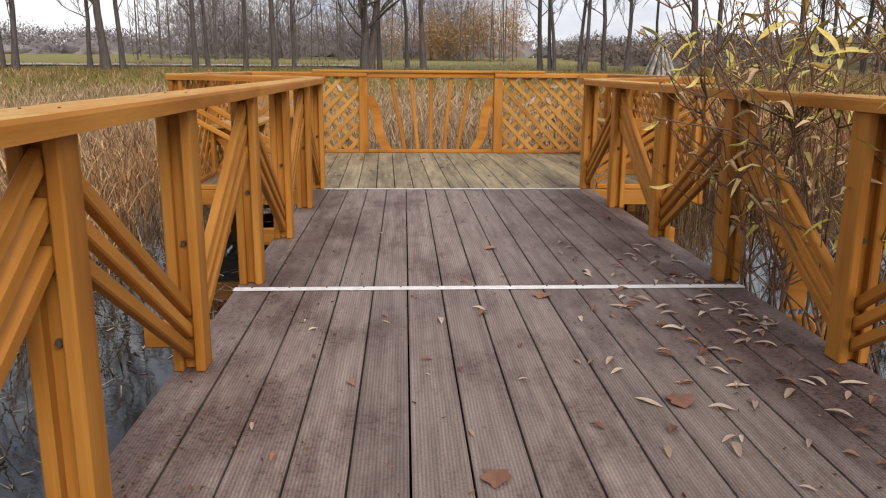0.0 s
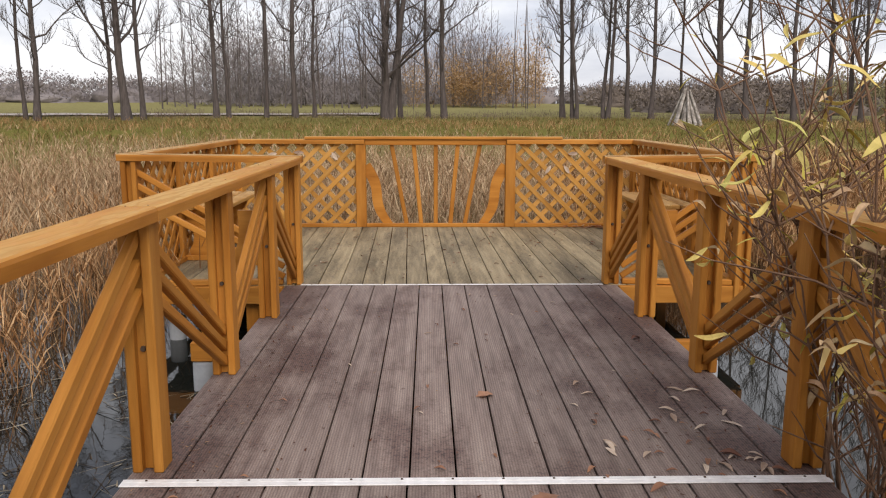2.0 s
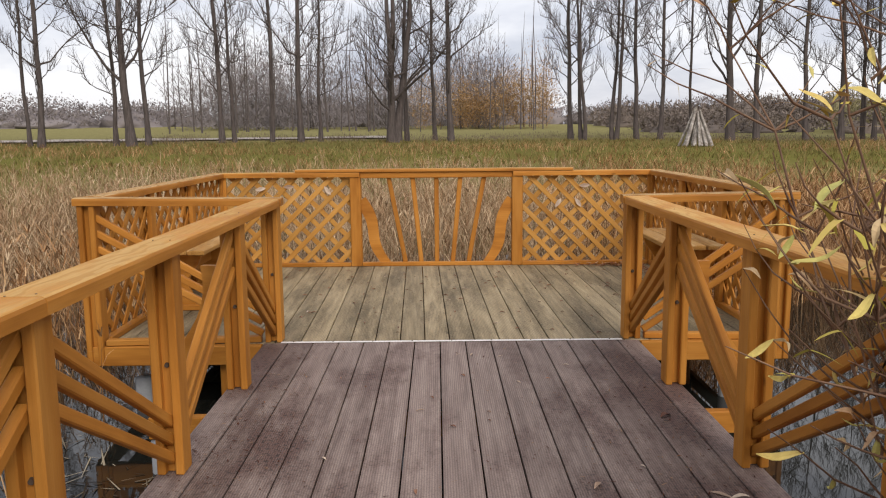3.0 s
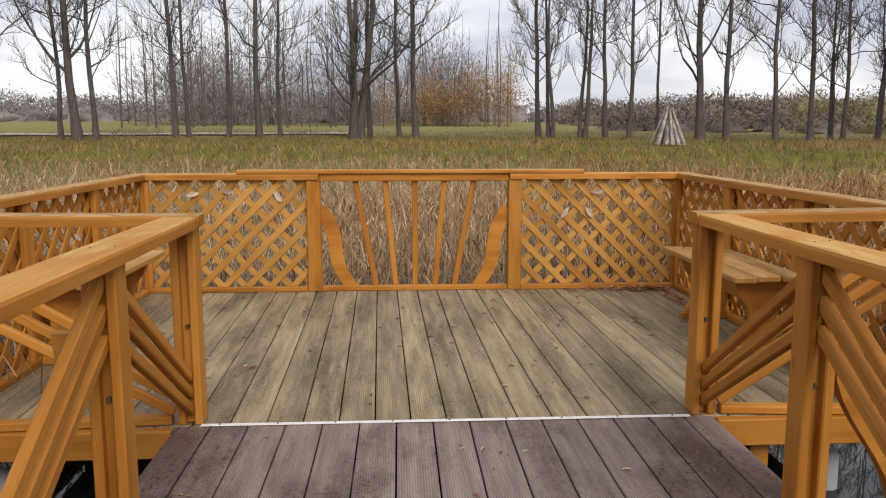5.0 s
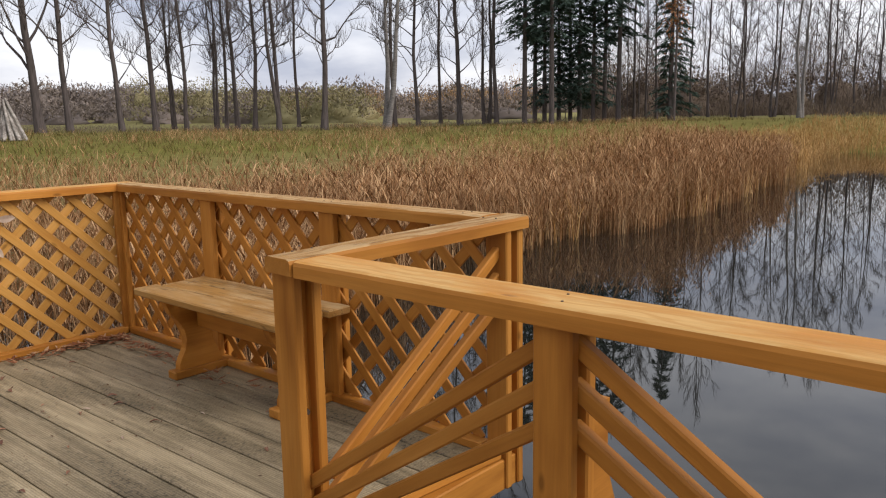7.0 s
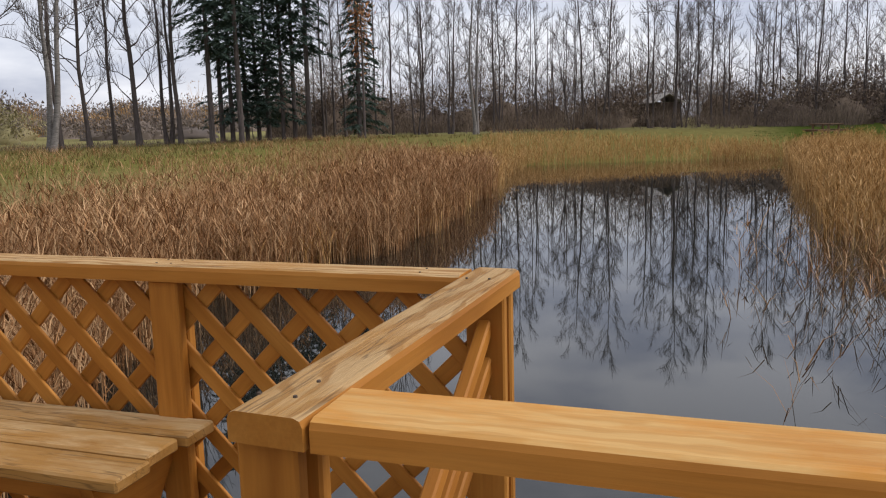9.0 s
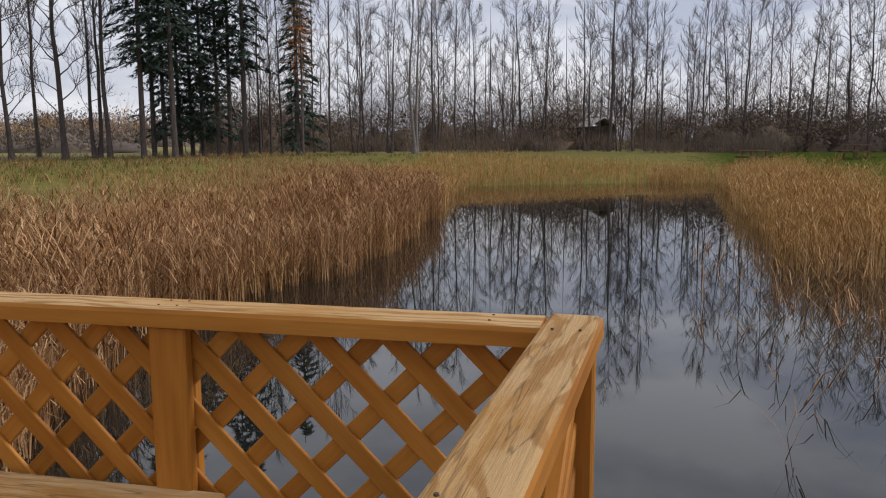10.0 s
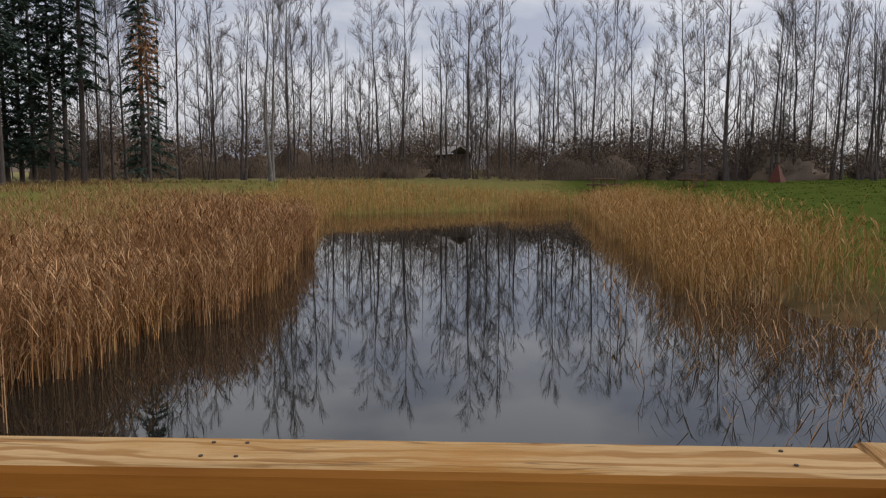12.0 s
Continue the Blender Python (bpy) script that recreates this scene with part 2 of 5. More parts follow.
WATER, wn2, wl2, wb2 = material("dark_still_water", 0.015)
wb2.inputs["Base Color"].default_value = (0.012, 0.013, 0.011, 1)
wb2.inputs["IOR"].default_value, wb2.inputs["Specular IOR Level"].default_value = 1.48, 0.5
wv = wn2.new("ShaderNodeNewGeometry").outputs["Position"]
wf = noise_node(wn2, wl2, wv, 2.2, 3, (1.0, 1.0, 1.0))
wx = wn2.new("ShaderNodeSeparateXYZ")
wl2.new(wv, wx.inputs["Vector"])
# the shallow strip west of the walkway is ruffled
ruffled = ramp(wn2, wl2, math_node(wn2, wl2, "DIVIDE", math_node(wn2, wl2, "ADD", wx.outputs["X"], 3.0), 6.0), [(0.4, (1, 1, 1)), (0.6, (0, 0, 0))])
wr = noise_node(wn2, wl2, wv, 9.0, 4, (1.0, 1.0, 1.0))
wf = math_node(wn2, wl2, "ADD", wf, math_node(wn2, wl2, "MULTIPLY", math_node(wn2, wl2, "MULTIPLY", wr, ruffled), 3.0))
bump(wn2, wl2, wb2, wf, 0.005, 0.05)

GROUND, gn, gl, gb = material("autumn_field_ground", 0.95)
gb.inputs["Specular IOR Level"].default_value = 0.0
gp = gn.new("ShaderNodeNewGeometry").outputs["Position"]
g1 = noise_node(gn, gl, gp, 0.16, 6, None, 0.6)
g2 = noise_node(gn, gl, gp, 2.5, 6, None, 0.7)
gs = gn.new("ShaderNodeSeparateXYZ")
gl.new(gp, gs.inputs[0])
gx, gy = gs.outputs[0], gs.outputs[1]
gr = math_node(gn, gl, "SQRT", math_node(gn, gl, "ADD", math_node(gn, gl, "MULTIPLY", gx, gx), math_node(gn, gl, "MULTIPLY", gy, gy)))
gr = math_node(gn, gl, "ADD", gr, math_node(gn, gl, "MULTIPLY", g1, 9.0))
gc = ramp(gn, gl, math_node(gn, gl, "DIVIDE", gr, 130.0), [(0.12, (0.1, 0.068, 0.036)), (0.22, (0.2, 0.17, 0.07)), (0.3, (0.16, 0.15, 0.042)), (0.44, (0.17, 0.15, 0.055)), (0.5, (0.25, 0.225, 0.1))])
lawn = math_node(gn, gl, "MULTIPLY", ramp(gn, gl, math_node(gn, gl, "DIVIDE", math_node(gn, gl, "SUBTRACT", 8.0, gy), 8.0), [(0.42, (0, 0, 0)), (0.7, (1, 1, 1))]), ramp(gn, gl, math_node(gn, gl, "DIVIDE", gx, 20.0), [(0.5, (0, 0, 0)), (0.7, (1, 1, 1))]))
gc = mixed(gn, gl, lawn, gc, (0.072, 0.095, 0.02))
gc = mixed(gn, gl, 0.6, gc, ramp(gn, gl, g2, [(0.3, (0.5, 0.5, 0.5)), (0.7, (1.25, 1.25, 1.25))]), "MULTIPLY")
gl.new(gc, gb.inputs["Base Color"])
bump(gn, gl, gb, g2, 0.6, 0.08)


# ---- makers ----
def world_of(ob):
    m = ob.matrix_basis.copy()
    if ob.parent:
        m = world_of(ob.parent) @ ob.matrix_parent_inverse @ m
    return m


def thing(name, at, label, category, group="", kind=""):
    ob = new(name)
    ob.empty_display_size = 0.1
    ob.matrix_basis = Matrix.Translation(at)
    return tagged(ob, label, category, group, kind)


def put_under(ob, parent, m):
    """Child of parent with the world pose m."""
    if parent:
        ob.parent = parent
        ob.matrix_parent_inverse = world_of(parent).inverted()
    ob.matrix_basis = m
    return ob


def mesh_of(name, bm, mats, smooth=False):
    me = bpy.data.meshes.new(name)
    bm.to_mesh(me)
    bm.free()
    for m in mats if isinstance(mats, (list, tuple)) else [mats]:
        me.materials.append(m)
    if smooth:
        me.polygons.foreach_set("use_smooth", [True] * len(me.polygons))
    return me


def part(name, bm, mats, parent, label="", m=None, smooth=False):
    ob = new(name, mesh_of(name, bm, mats, smooth))
    put_under(ob, parent, m or Matrix())
    return tagged(ob, label)


def raw(name, verts, faces, mat, parent=None, smooth=False, m=None):
    me = bpy.data.meshes.new(name)
    me.from_pydata(verts, [], faces)
    me.materials.append(mat)
    if smooth:
        me.polygons.foreach_set("use_smooth", [True] * len(me.polygons))
    ob = new(name, me)
    put_under(ob, parent, m or Matrix())
    return ob


def add_box(bm, size, at=(0, 0, 0), rot=None, bevel=0.004):
    r = bmesh.ops.create_cube(bm, size=1.0)
    m = Matrix.Translation(at) @ (rot or Matrix()) @ Matrix.Diagonal((*size, 1))
    bmesh.ops.transform(bm, matrix=m, verts=r["verts"])
    if bevel:
        es = list({e for v in r["verts"] for e in v.link_edges})
        bmesh.ops.bevel(bm, geom=es, offset=min(bevel, min(size) * 0.3), segments=1, affect="EDGES")


_boxes = {}


def box_mesh(name, l, w, h, mat, bevel):
    key = (name, round(l, 3), round(w, 3), round(h, 3), mat.name)
    if key not in _boxes:
        bm = bmesh.new()
        add_box(bm, (l, w, h), bevel=bevel)
        _boxes[key] = mesh_of(name, bm, mat)
    return _boxes[key]


def frame_along(p0, p1, side):
    """A pose at the middle of p0 p1 with x along it and y near side."""
    a, b = Vector(p0), Vector(p1)
    x = (b - a).normalized()
    z = x.cross(Vector(side)).normalized()
    y = z.cross(x)
    return Matrix((x, y, z)).transposed().to_4x4(), (a + b) / 2, (b - a).length


def beam(name, p0, p1, side, w, h, mat, parent, label="", bevel=0.005):
    """A bar from p0 to p1, w wide along side and h across."""
    r, c, l = frame_along(p0, p1, side)
    ob = new(name, box_mesh(name, l, w, h, mat, bevel))
    put_under(ob, parent, Matrix.Translation(c) @ r)
    return tagged(ob, label)


def outline_board(bm, pts, thick):
    """A flat board cut to an outline in x, y, thick along z."""
    vs = [bm.verts.new((x, y, -thick / 2)) for x, y in pts]
    f = bm.faces.new(vs)
    r = bmesh.ops.extrude_face_region(bm, geom=[f])
    bmesh.ops.translate(bm, vec=(0, 0, thick), verts=[v for v in r["geom"] if isinstance(v, bmesh.types.BMVert)])
    bmesh.ops.recalc_face_normals(bm, faces=bm.faces)


# ---- plan ----
WL, WR = -0.588, 1.697            # middles of the walkway's two rows of posts at the platform
POST_Y = [8.2, 7.27, 6.24, 5.22, 4.14, 3.19] + [2.2 - 1.01 * k for k in range(5)]
PL, PR, PF, PB = -1.69, 2.615, 8.13, 11.07   # platform rails
TOP, CAPT = 0.94, 0.048           # platform handrails
WTOP = 0.918                      # walkway handrails
Y1, Y2 = 5.09, 8.14               # metal strips
SURF = -0.45


def gap_dist(x, y):
    """Metres from open water."""
    ax, ay = max(-2.7 - x, 0, x - 9), max(-14 - y, 0, y - 12.3)
    d1 = math.hypot(ax, ay)
    top = 11.7 + (0.14 * (x - 13) if x > 13 else 0.12 * (13 - x))
    bx = max(7 - x, 0, x - 39.5 + 0.55 * (min(y, 15) - 4))
    by = max(6.3 - 0.066 * (x - 8) - y, 0, y - top)
    return min(d1, math.hypot(bx, by))


def ground_z(x, y):
    d = gap_dist(x, y)
    az = math.degrees(math.atan2(x, y + 0.001))
    k = min(max((az - 32) / 26, 0), 1)
    slope = 0.023 + (0.012 - 0.023) * k
    if az < -40 or az > 140:
        slope = 0.012
    z = (-1.0 + 0.38 * min(d / 0.8, 1)) + (0.065 + 0.05 * k) * min(d, 12) + slope * min(max(d - 12, 0), 110)
    return z + 0.05 * noise.noise((x * 0.35, y * 0.35, 0)) * min(d, 3) / 3


# ---- ground and water ----
def axis_steps(lo, hi, fine_lo, fine_hi, step):
    out, v, s = [], fine_lo, step
    while v > lo:
        s *= 1.25
        v -= s
        out.insert(0, v)
    v = fine_lo
    while v < fine_hi:
        out.append(v)
        v += step
    s = step
    while v < hi:
        out.append(v)
        s *= 1.25
        v += s
    return out


xs = axis_steps(-1500, 1500, -30, 60, 0.8)
ys = axis_steps(-1500, 1500, -16, 60, 0.8)
gv = [(x, y, ground_z(x, y)) for y in ys for x in xs]
nx = len(xs)
gf = [(j * nx + i, j * nx + i + 1, (j + 1) * nx + i + 1, (j + 1) * nx + i) for j in range(len(ys) - 1) for i in range(nx - 1)]
tagged(raw("ground", gv, gf, GROUND, smooth=True), "grassy autumn field and pond bed of brown soil", "ground", kind="structure")
bm = bmesh.new()
bmesh.ops.create_grid(bm, x_segments=1, y_segments=1, size=1)
bmesh.ops.transform(bm, matrix=Matrix.Translation((15, 5, SURF)) @ Matrix.Diagonal((38, 30, 1, 1)), verts=bm.verts)
tagged(part("water", bm, WATER, None), "dark still pond water mirroring sky and trees", "water", kind="structure")

# ---- deck ----
EDGE_L, EDGE_R = -0.65, 1.735
walk_floor = thing("floor_walkway", (0.55, 4, 0), "brown ribbed composite decking boards of the walkway", "floor", kind="structure")
plat_floor = thing("floor_platform", (0.45, 9.6, 0), "weathered grey-green ribbed boards of the platform", "floor", kind="structure")


def boards(parent, x0, x1, first, pitch, y0, y1, mat, seed, skew=0.0):
    rnd = random.Random(seed)
    edges = [x0] + [first + pitch * i for i in range(60) if x0 + 0.03 < first + pitch * i < x1 - 0.03] + [x1]
    for a, b in zip(edges, edges[1:]):
        w = b - a - 0.007
        ya, yb = y0 - rnd.uniform(0, 0.004), y1 + rnd.uniform(0, 0.004)
        z = -0.0125 + rnd.uniform(-0.0012, 0.0012)
        r, c, l = frame_along((a + w / 2 + 0.0035, y0, z), (a + w / 2 + 0.0035 + skew, y1, z), (1, 0, 0))
        ob = new("plank", box_mesh("plank", l, w, 0.025, mat, 0.003))
        put_under(ob, parent, Matrix.Translation(c) @ r)


for j, (ya, yb) in enumerate(((-3.0, Y1 - 0.006), (Y1 + 0.006, Y2 - 0.004))):
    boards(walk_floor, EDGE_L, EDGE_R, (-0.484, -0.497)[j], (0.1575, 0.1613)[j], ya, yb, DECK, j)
boards(plat_floor, PL + 0.03, PR + 0.05, -1.539, 0.1595, Y2 + 0.004, PB + 0.06, PLAT, 5, -0.07)
for x in (-0.55, 0.0, 0.55, 1.1, 1.64):
    beam("joist", (x, -3, -0.105), (x, Y2 - 0.06, -0.105), (1, 0, 0), 0.05, 0.155, DARKWOOD, walk_floor)
for y in (8.75, 9.6, 10.4):
    beam("joist", (PL + 0.05, y, -0.1), (PR - 0.05, y, -0.1), (0, 1, 0), 0.06, 0.14, DARKWOOD, plat_floor)
for y in (POST_Y[5], Y1 + 0.02, POST_Y[1]):
    beam("crossbeam", (EDGE_L - 0.42, y, -0.215), (EDGE_R + 0.42, y, -0.215), (0, 1, 0), 0.06, 0.12, STAIN, walk_floor, "amber-stained crossbeam")
fascia = thing("platform_edge_beam", (0.45, 8.1, -0.2), "amber-stained timber beams round the platform edge", "beam", kind="structure")
beam("beam", (PL - 0.06, 8.108, -0.062), (EDGE_L - 0.005, 8.108, -0.062), (0, 1, 0), 0.05, 0.125, STAIN, fascia)
beam("beam", (EDGE_R + 0.005, 8.108, -0.062), (PR + 0.06, 8.108, -0.062), (0, 1, 0), 0.05, 0.125, STAIN, fascia)
beam("beam", (PL - 0.045, 8.135, -0.083), (PL - 0.045, PB + 0.09, -0.083), (1, 0, 0), 0.045, 0.11, STAIN, fascia)
beam("beam", (PR + 0.045, 8.135, -0.083), (PR + 0.045, PB + 0.09, -0.083), (1, 0, 0), 0.045, 0.11, STAIN, fascia)
beam("beam", (PL - 0.02, PB + 0.085, -0.083), (PR + 0.02, PB + 0.085, -0.083), (0, 1, 0), 0.045, 0.11, STAIN, fascia)

for x, y, r in ((-1.0, 7.25, 0.06), (2.1, 7.25, 0.06), (-1.5, 8.35, 0.06), (2.4, 8.35, 0.06), (-1.5, 10.8, 0.06), (2.4, 10.8, 0.06), (0.45, 8.4, 0.06)):
    bm = bmesh.new()
    bmesh.ops.create_cone(bm, cap_ends=True, segments=16, radius1=r, radius2=r, depth=0.9)
    ob = part("support_post", bm, PILE, None, "", Matrix.Translation((x, y, -0.73)), True)
    tagged(ob, "grey concrete post standing in the pond under the deck", "post", "posts under the deck")


for x, y in ((1.98, 8.22), (-0.9, 8.22), (2.5, 9.6), (-1.6, 9.6)):
    ob = beam("timber_post", (x, y, -1.0), (x, y, -0.127), (1, 0, 0), 0.09, 0.09, STAIN, None)
    tagged(ob, "square timber post under the platform, standing in the water", "post", "timber posts under the platform")

def strip(y, z, rails):
    t = thing("threshold_strip", (0.55, y, 0), "worn aluminium joint strip screwed across the decking", "strip", "deck joint strips")
    x0, x1 = (EDGE_L + 0.0, EDGE_R) if rails > 1 else (-0.54, 1.63)
    for i in range(rails):
        yy = y + (i - (rails - 1) / 2) * 0.026
        beam("rail", (x0, yy, z), (x1, yy, z), (0, 1, 0), 0.024, 0.004, ALU, t, bevel=0.001)
    n = 14 if rails > 1 else 9
    for i in range(n):
        bm = bmesh.new()
        bmesh.ops.create_cone(bm, cap_ends=True, segments=8, radius1=0.005, radius2=0.004, depth=0.003)
        part("screw", bm, DARKWOOD, t, "", Matrix.Translation((x0 + 0.08 + i * (x1 - x0 - 0.16) / (n - 1), y + (0.013 if rails > 1 else 0), z + 0.003)))


strip(Y1, 0.004, 2)
strip(Y2, 0.004, 1)


# ---- railings ----
def double_post(at, h, along, parent):
    """Two planks with a packer between, planks facing across the rail."""
    bm = bmesh.new()
    rot = Matrix.Rotation(radians(-90), 4, "Y")   # local x runs up
    q = Matrix.Rotation(math.atan2(along[1], along[0]), 4, "Z")
    for s in (-0.036, 0.036):
        add_box(bm, (h, 0.1, 0.034), (0, 0, s), None, 0.005)
    add_box(bm, (h - 0.01, 0.03, 0.038), (0, 0, 0), None, 0.0)
    m = Matrix.Translation((at[0], at[1], at[2] + h / 2)) @ q @ Matrix.Rotation(radians(90), 4, "X") @ Matrix.Rotation(radians(90), 4, "Z")
    ob = part("post", bm, STAIN, parent, "", m)
    if "bolt" not in _boxes:
        bm = bmesh.new()
        bmesh.ops.create_cone(bm, cap_ends=True, segments=10, radius1=0.011, radius2=0.008, depth=0.012)
        _boxes["bolt"] = mesh_of("bolt", bm, DARKWOOD)
    bolt = new("bolt", _boxes["bolt"])
    put_under(bolt, ob, Matrix.Translation((at[0], at[1] - 0.02, at[2] + h * 0.5)) @ Matrix.Rotation(radians(90), 4, "X"))
    return ob


def cap(p0, p1, side, w, parent, t=CAPT, z=TOP, name="cap", top=None, z1=None):
    """A handrail plank with rounded upper edges, its top more worn."""
    a, b = (*p0, z - t / 2), (*p1, (z1 or z) - t / 2)
    r, c, l = frame_along(a, b, side)
    bm = bmesh.new()
    n = max(2, int(l / 0.25))
    prof = [(-w / 2, -t / 2), (w / 2, -t / 2), (w / 2, t / 2 - 0.014), (w / 2 - 0.004, t / 2 - 0.004), (w / 2 - 0.014, t / 2), (-w / 2 + 0.014, t / 2), (-w / 2 + 0.004, t / 2 - 0.004), (-w / 2, t / 2 - 0.014)]
    flip = -1 if r.col[2].z < 0 else 1
    rings = []
    for i in range(n + 1):
        x = -l / 2 + l * i / n
        d = 0.0015 * noise.noise((x * 3 + c.x * 7, c.y * 3, 1.0))
        rings.append([bm.verts.new((x, y + d, (zz + d) * flip)) for y, zz in prof])
    for a2, b2 in zip(rings, rings[1:]):
        for k in range(8):
            f = bm.faces.new((a2[k], a2[(k + 1) % 8], b2[(k + 1) % 8], b2[k]))
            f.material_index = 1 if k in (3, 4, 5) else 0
    bm.faces.new(rings[0][::-1]), bm.faces.new(rings[-1])
    bmesh.ops.recalc_face_normals(bm, faces=bm.faces)
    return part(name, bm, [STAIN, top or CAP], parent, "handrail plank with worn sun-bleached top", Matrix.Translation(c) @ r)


UNDER, WUNDER = TOP - CAPT, WTOP - CAPT


def nails(spots, parent, z=None):
    """Dark nail heads let into the handrail."""
    for x, y in spots:
        if "nail" not in _boxes:
            bm = bmesh.new()
            bmesh.ops.create_cone(bm, cap_ends=True, segments=8, radius1=0.0038, radius2=0.003, depth=0.003)
            _boxes["nail"] = mesh_of("nail", bm, DARKWOOD)
        ob = new("nail", _boxes["nail"])
        put_under(ob, parent, Matrix.Translation((x, y, (z or TOP) + 0.0005)))



def slats(lo, hi, parent):
    """Three sloping bars from the foot at lo to the head at hi."""
    lo, hi = Vector((*lo, 0)), Vector((*hi, 0))
    d = (hi - lo).normalized()
    side = Vector((-d.y, d.x, 0))
    lo2, hi2 = lo + d * 0.02, hi - d * 0.02
    for k in range(3):
        za, zb = 0.205 - 0.074 * k, WUNDER - 0.042 - 0.098 * k
        beam("slat", (lo2.x, lo2.y, za), (hi2.x, hi2.y, zb), side, 0.034, 0.041, STAIN, parent)


def brace(x, y, out, parent):
    """A curved bracket from the crossbeam's end up to the post."""
    bm = bmesh.new()
    o, i = [], []
    for k in range(13):
        t = k / 12
        z = -0.15 + 0.8 * t
        px = 0.3 - 0.245 * t ** 0.9 + 0.05 * math.sin(t * math.pi * 2)
        o.append((px + 0.05, z))
        i.append((max(px - 0.045, 0.0), z))
    outline_board(bm, [(a * out, b) for a, b in (o + i[::-1])], 0.045)
    m = Matrix.Translation((x, y, 0)) @ Matrix.Rotation(radians(90), 4, "X")
    part("brace", bm, STAIN, parent, "curved wooden bracket", m)


for x, out in ((WL, -1), (WR, 1)):
    rail = thing("walkway_railing", (x, 4, 0), "amber-stained wooden walkway railing with sloping slats and worn handrail", "railing", "walkway railings")
    rows = [(x, y) for y in POST_Y]
    for k, (px, y) in enumerate(rows):
        double_post((px, y, 0.0), WUNDER, (0, 1), rail)
        if k < 10:
            foot, head = (rows[k], rows[k + 1]) if k % 2 == 0 else (rows[k + 1], rows[k])
            slats(foot, head, rail)
        if k == 1 or k == 3 and out > 0:
            brace(px + out * 0.06, y, out, rail)
    nails([(rows[k][0] + s, rows[k][1] + 0.02 * s * 20 * (k % 2)) for k in range(1, 8) for s in (-0.03, 0.035)], rail, WTOP)
    for ya, yb in ((-2.6, 1.9), (1.9, 5.2), (5.2, PF - 0.015)):
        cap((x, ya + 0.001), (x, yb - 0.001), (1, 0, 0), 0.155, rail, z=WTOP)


def lattice(p0, p1, parent, front, z0=0.03, z1=UNDER + 0.02, pitch=0.1815, start=0.0, mat=None, shift=0.0):
    """Two layers of crossing laths between p0 and p1. front: which way the inner layer leans."""
    a, b = Vector((*p0, 0)), Vector((*p1, 0))
    d = (b - a).normalized()
    l, h = (b - a).length, z1 - z0
    side = Vector((-d.y, d.x, 0))
    rnd = random.Random(int(l * 1000))
    for lay, lean in ((0.0065, front), (-0.0065, -front)):
        u = start - pitch * math.ceil(h / pitch + 1) + (0 if lay > 0 else shift)
        while u < l + h + pitch:
            # the lath runs from (u, 0) to (u + lean * h, h)
            ua, ub, va, vb = u, u + lean * h, 0.0, h
            lo, hi = 0.0, 1.0
            if abs(ub - ua) > 1e-6:
                t0, t1 = (0 - ua) / (ub - ua), (l - ua) / (ub - ua)
                lo, hi = max(lo, min(t0, t1)), min(hi, max(t0, t1))
            if hi - lo > 0.05:
                q = [(ua + (ub - ua) * t, h * t) for t in (lo, hi)]
                j = rnd.uniform(-0.003, 0.003)
                p = [a + d * (uu + j) + side * lay + Vector((0, 0, z0 + vv)) for uu, vv in q]
                beam("lath", p[0], p[1], side, 0.012, 0.047, (mat or STAIN), parent, bevel=0.002)
            u += pitch


def flat_post(at, along, parent, w=0.1, t=0.035, h=UNDER):
    ob = new("post", box_mesh("flat_post", h, t, w, STAIN, 0.005))
    m = Matrix.Translation((at[0], at[1], h / 2)) @ Matrix((Vector((0, 0, 1)), Vector((-along[1], along[0], 0)), Vector((-along[0], -along[1], 0)))).transposed().to_4x4()
    return put_under(ob, parent, m)


# side railings with lattice
for x, inn in ((PL, 1), (PR, -1)):
    rail = thing("platform_side_railing", (x, 9.6, 0), "amber-stained lattice railing along the platform side", "railing", "platform railings")
    lattice((x, PF + 0.03), (x, PB - 0.02), rail, 1 if inn < 0 else -1, start=0.0675, shift=-0.072)
    double_post((x, PF - 0.01, -0.12), UNDER + 0.12, (0, 1), rail)
    for y in (9.09, 10.07):
        flat_post((x + inn * 0.032, y), (0, 1), rail)
        flat_post((x - inn * 0.036, y), (0, 1), rail, 0.06)
    flat_post((x + inn * 0.03, PB - 0.05), (0, 1), rail, 0.045, 0.03)
    beam("bottom_plate", (x + inn * 0.03, PF + 0.06, 0.02), (x + inn * 0.03, PB - 0.07, 0.02), (1, 0, 0), 0.06, 0.038, STAIN, rail)
    nails([(x + s, y) for y in (8.3, 9.07, 9.12, 10.05, 10.1) for s in (-0.025, 0.03)], rail)
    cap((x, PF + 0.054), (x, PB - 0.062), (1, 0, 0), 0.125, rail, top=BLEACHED)

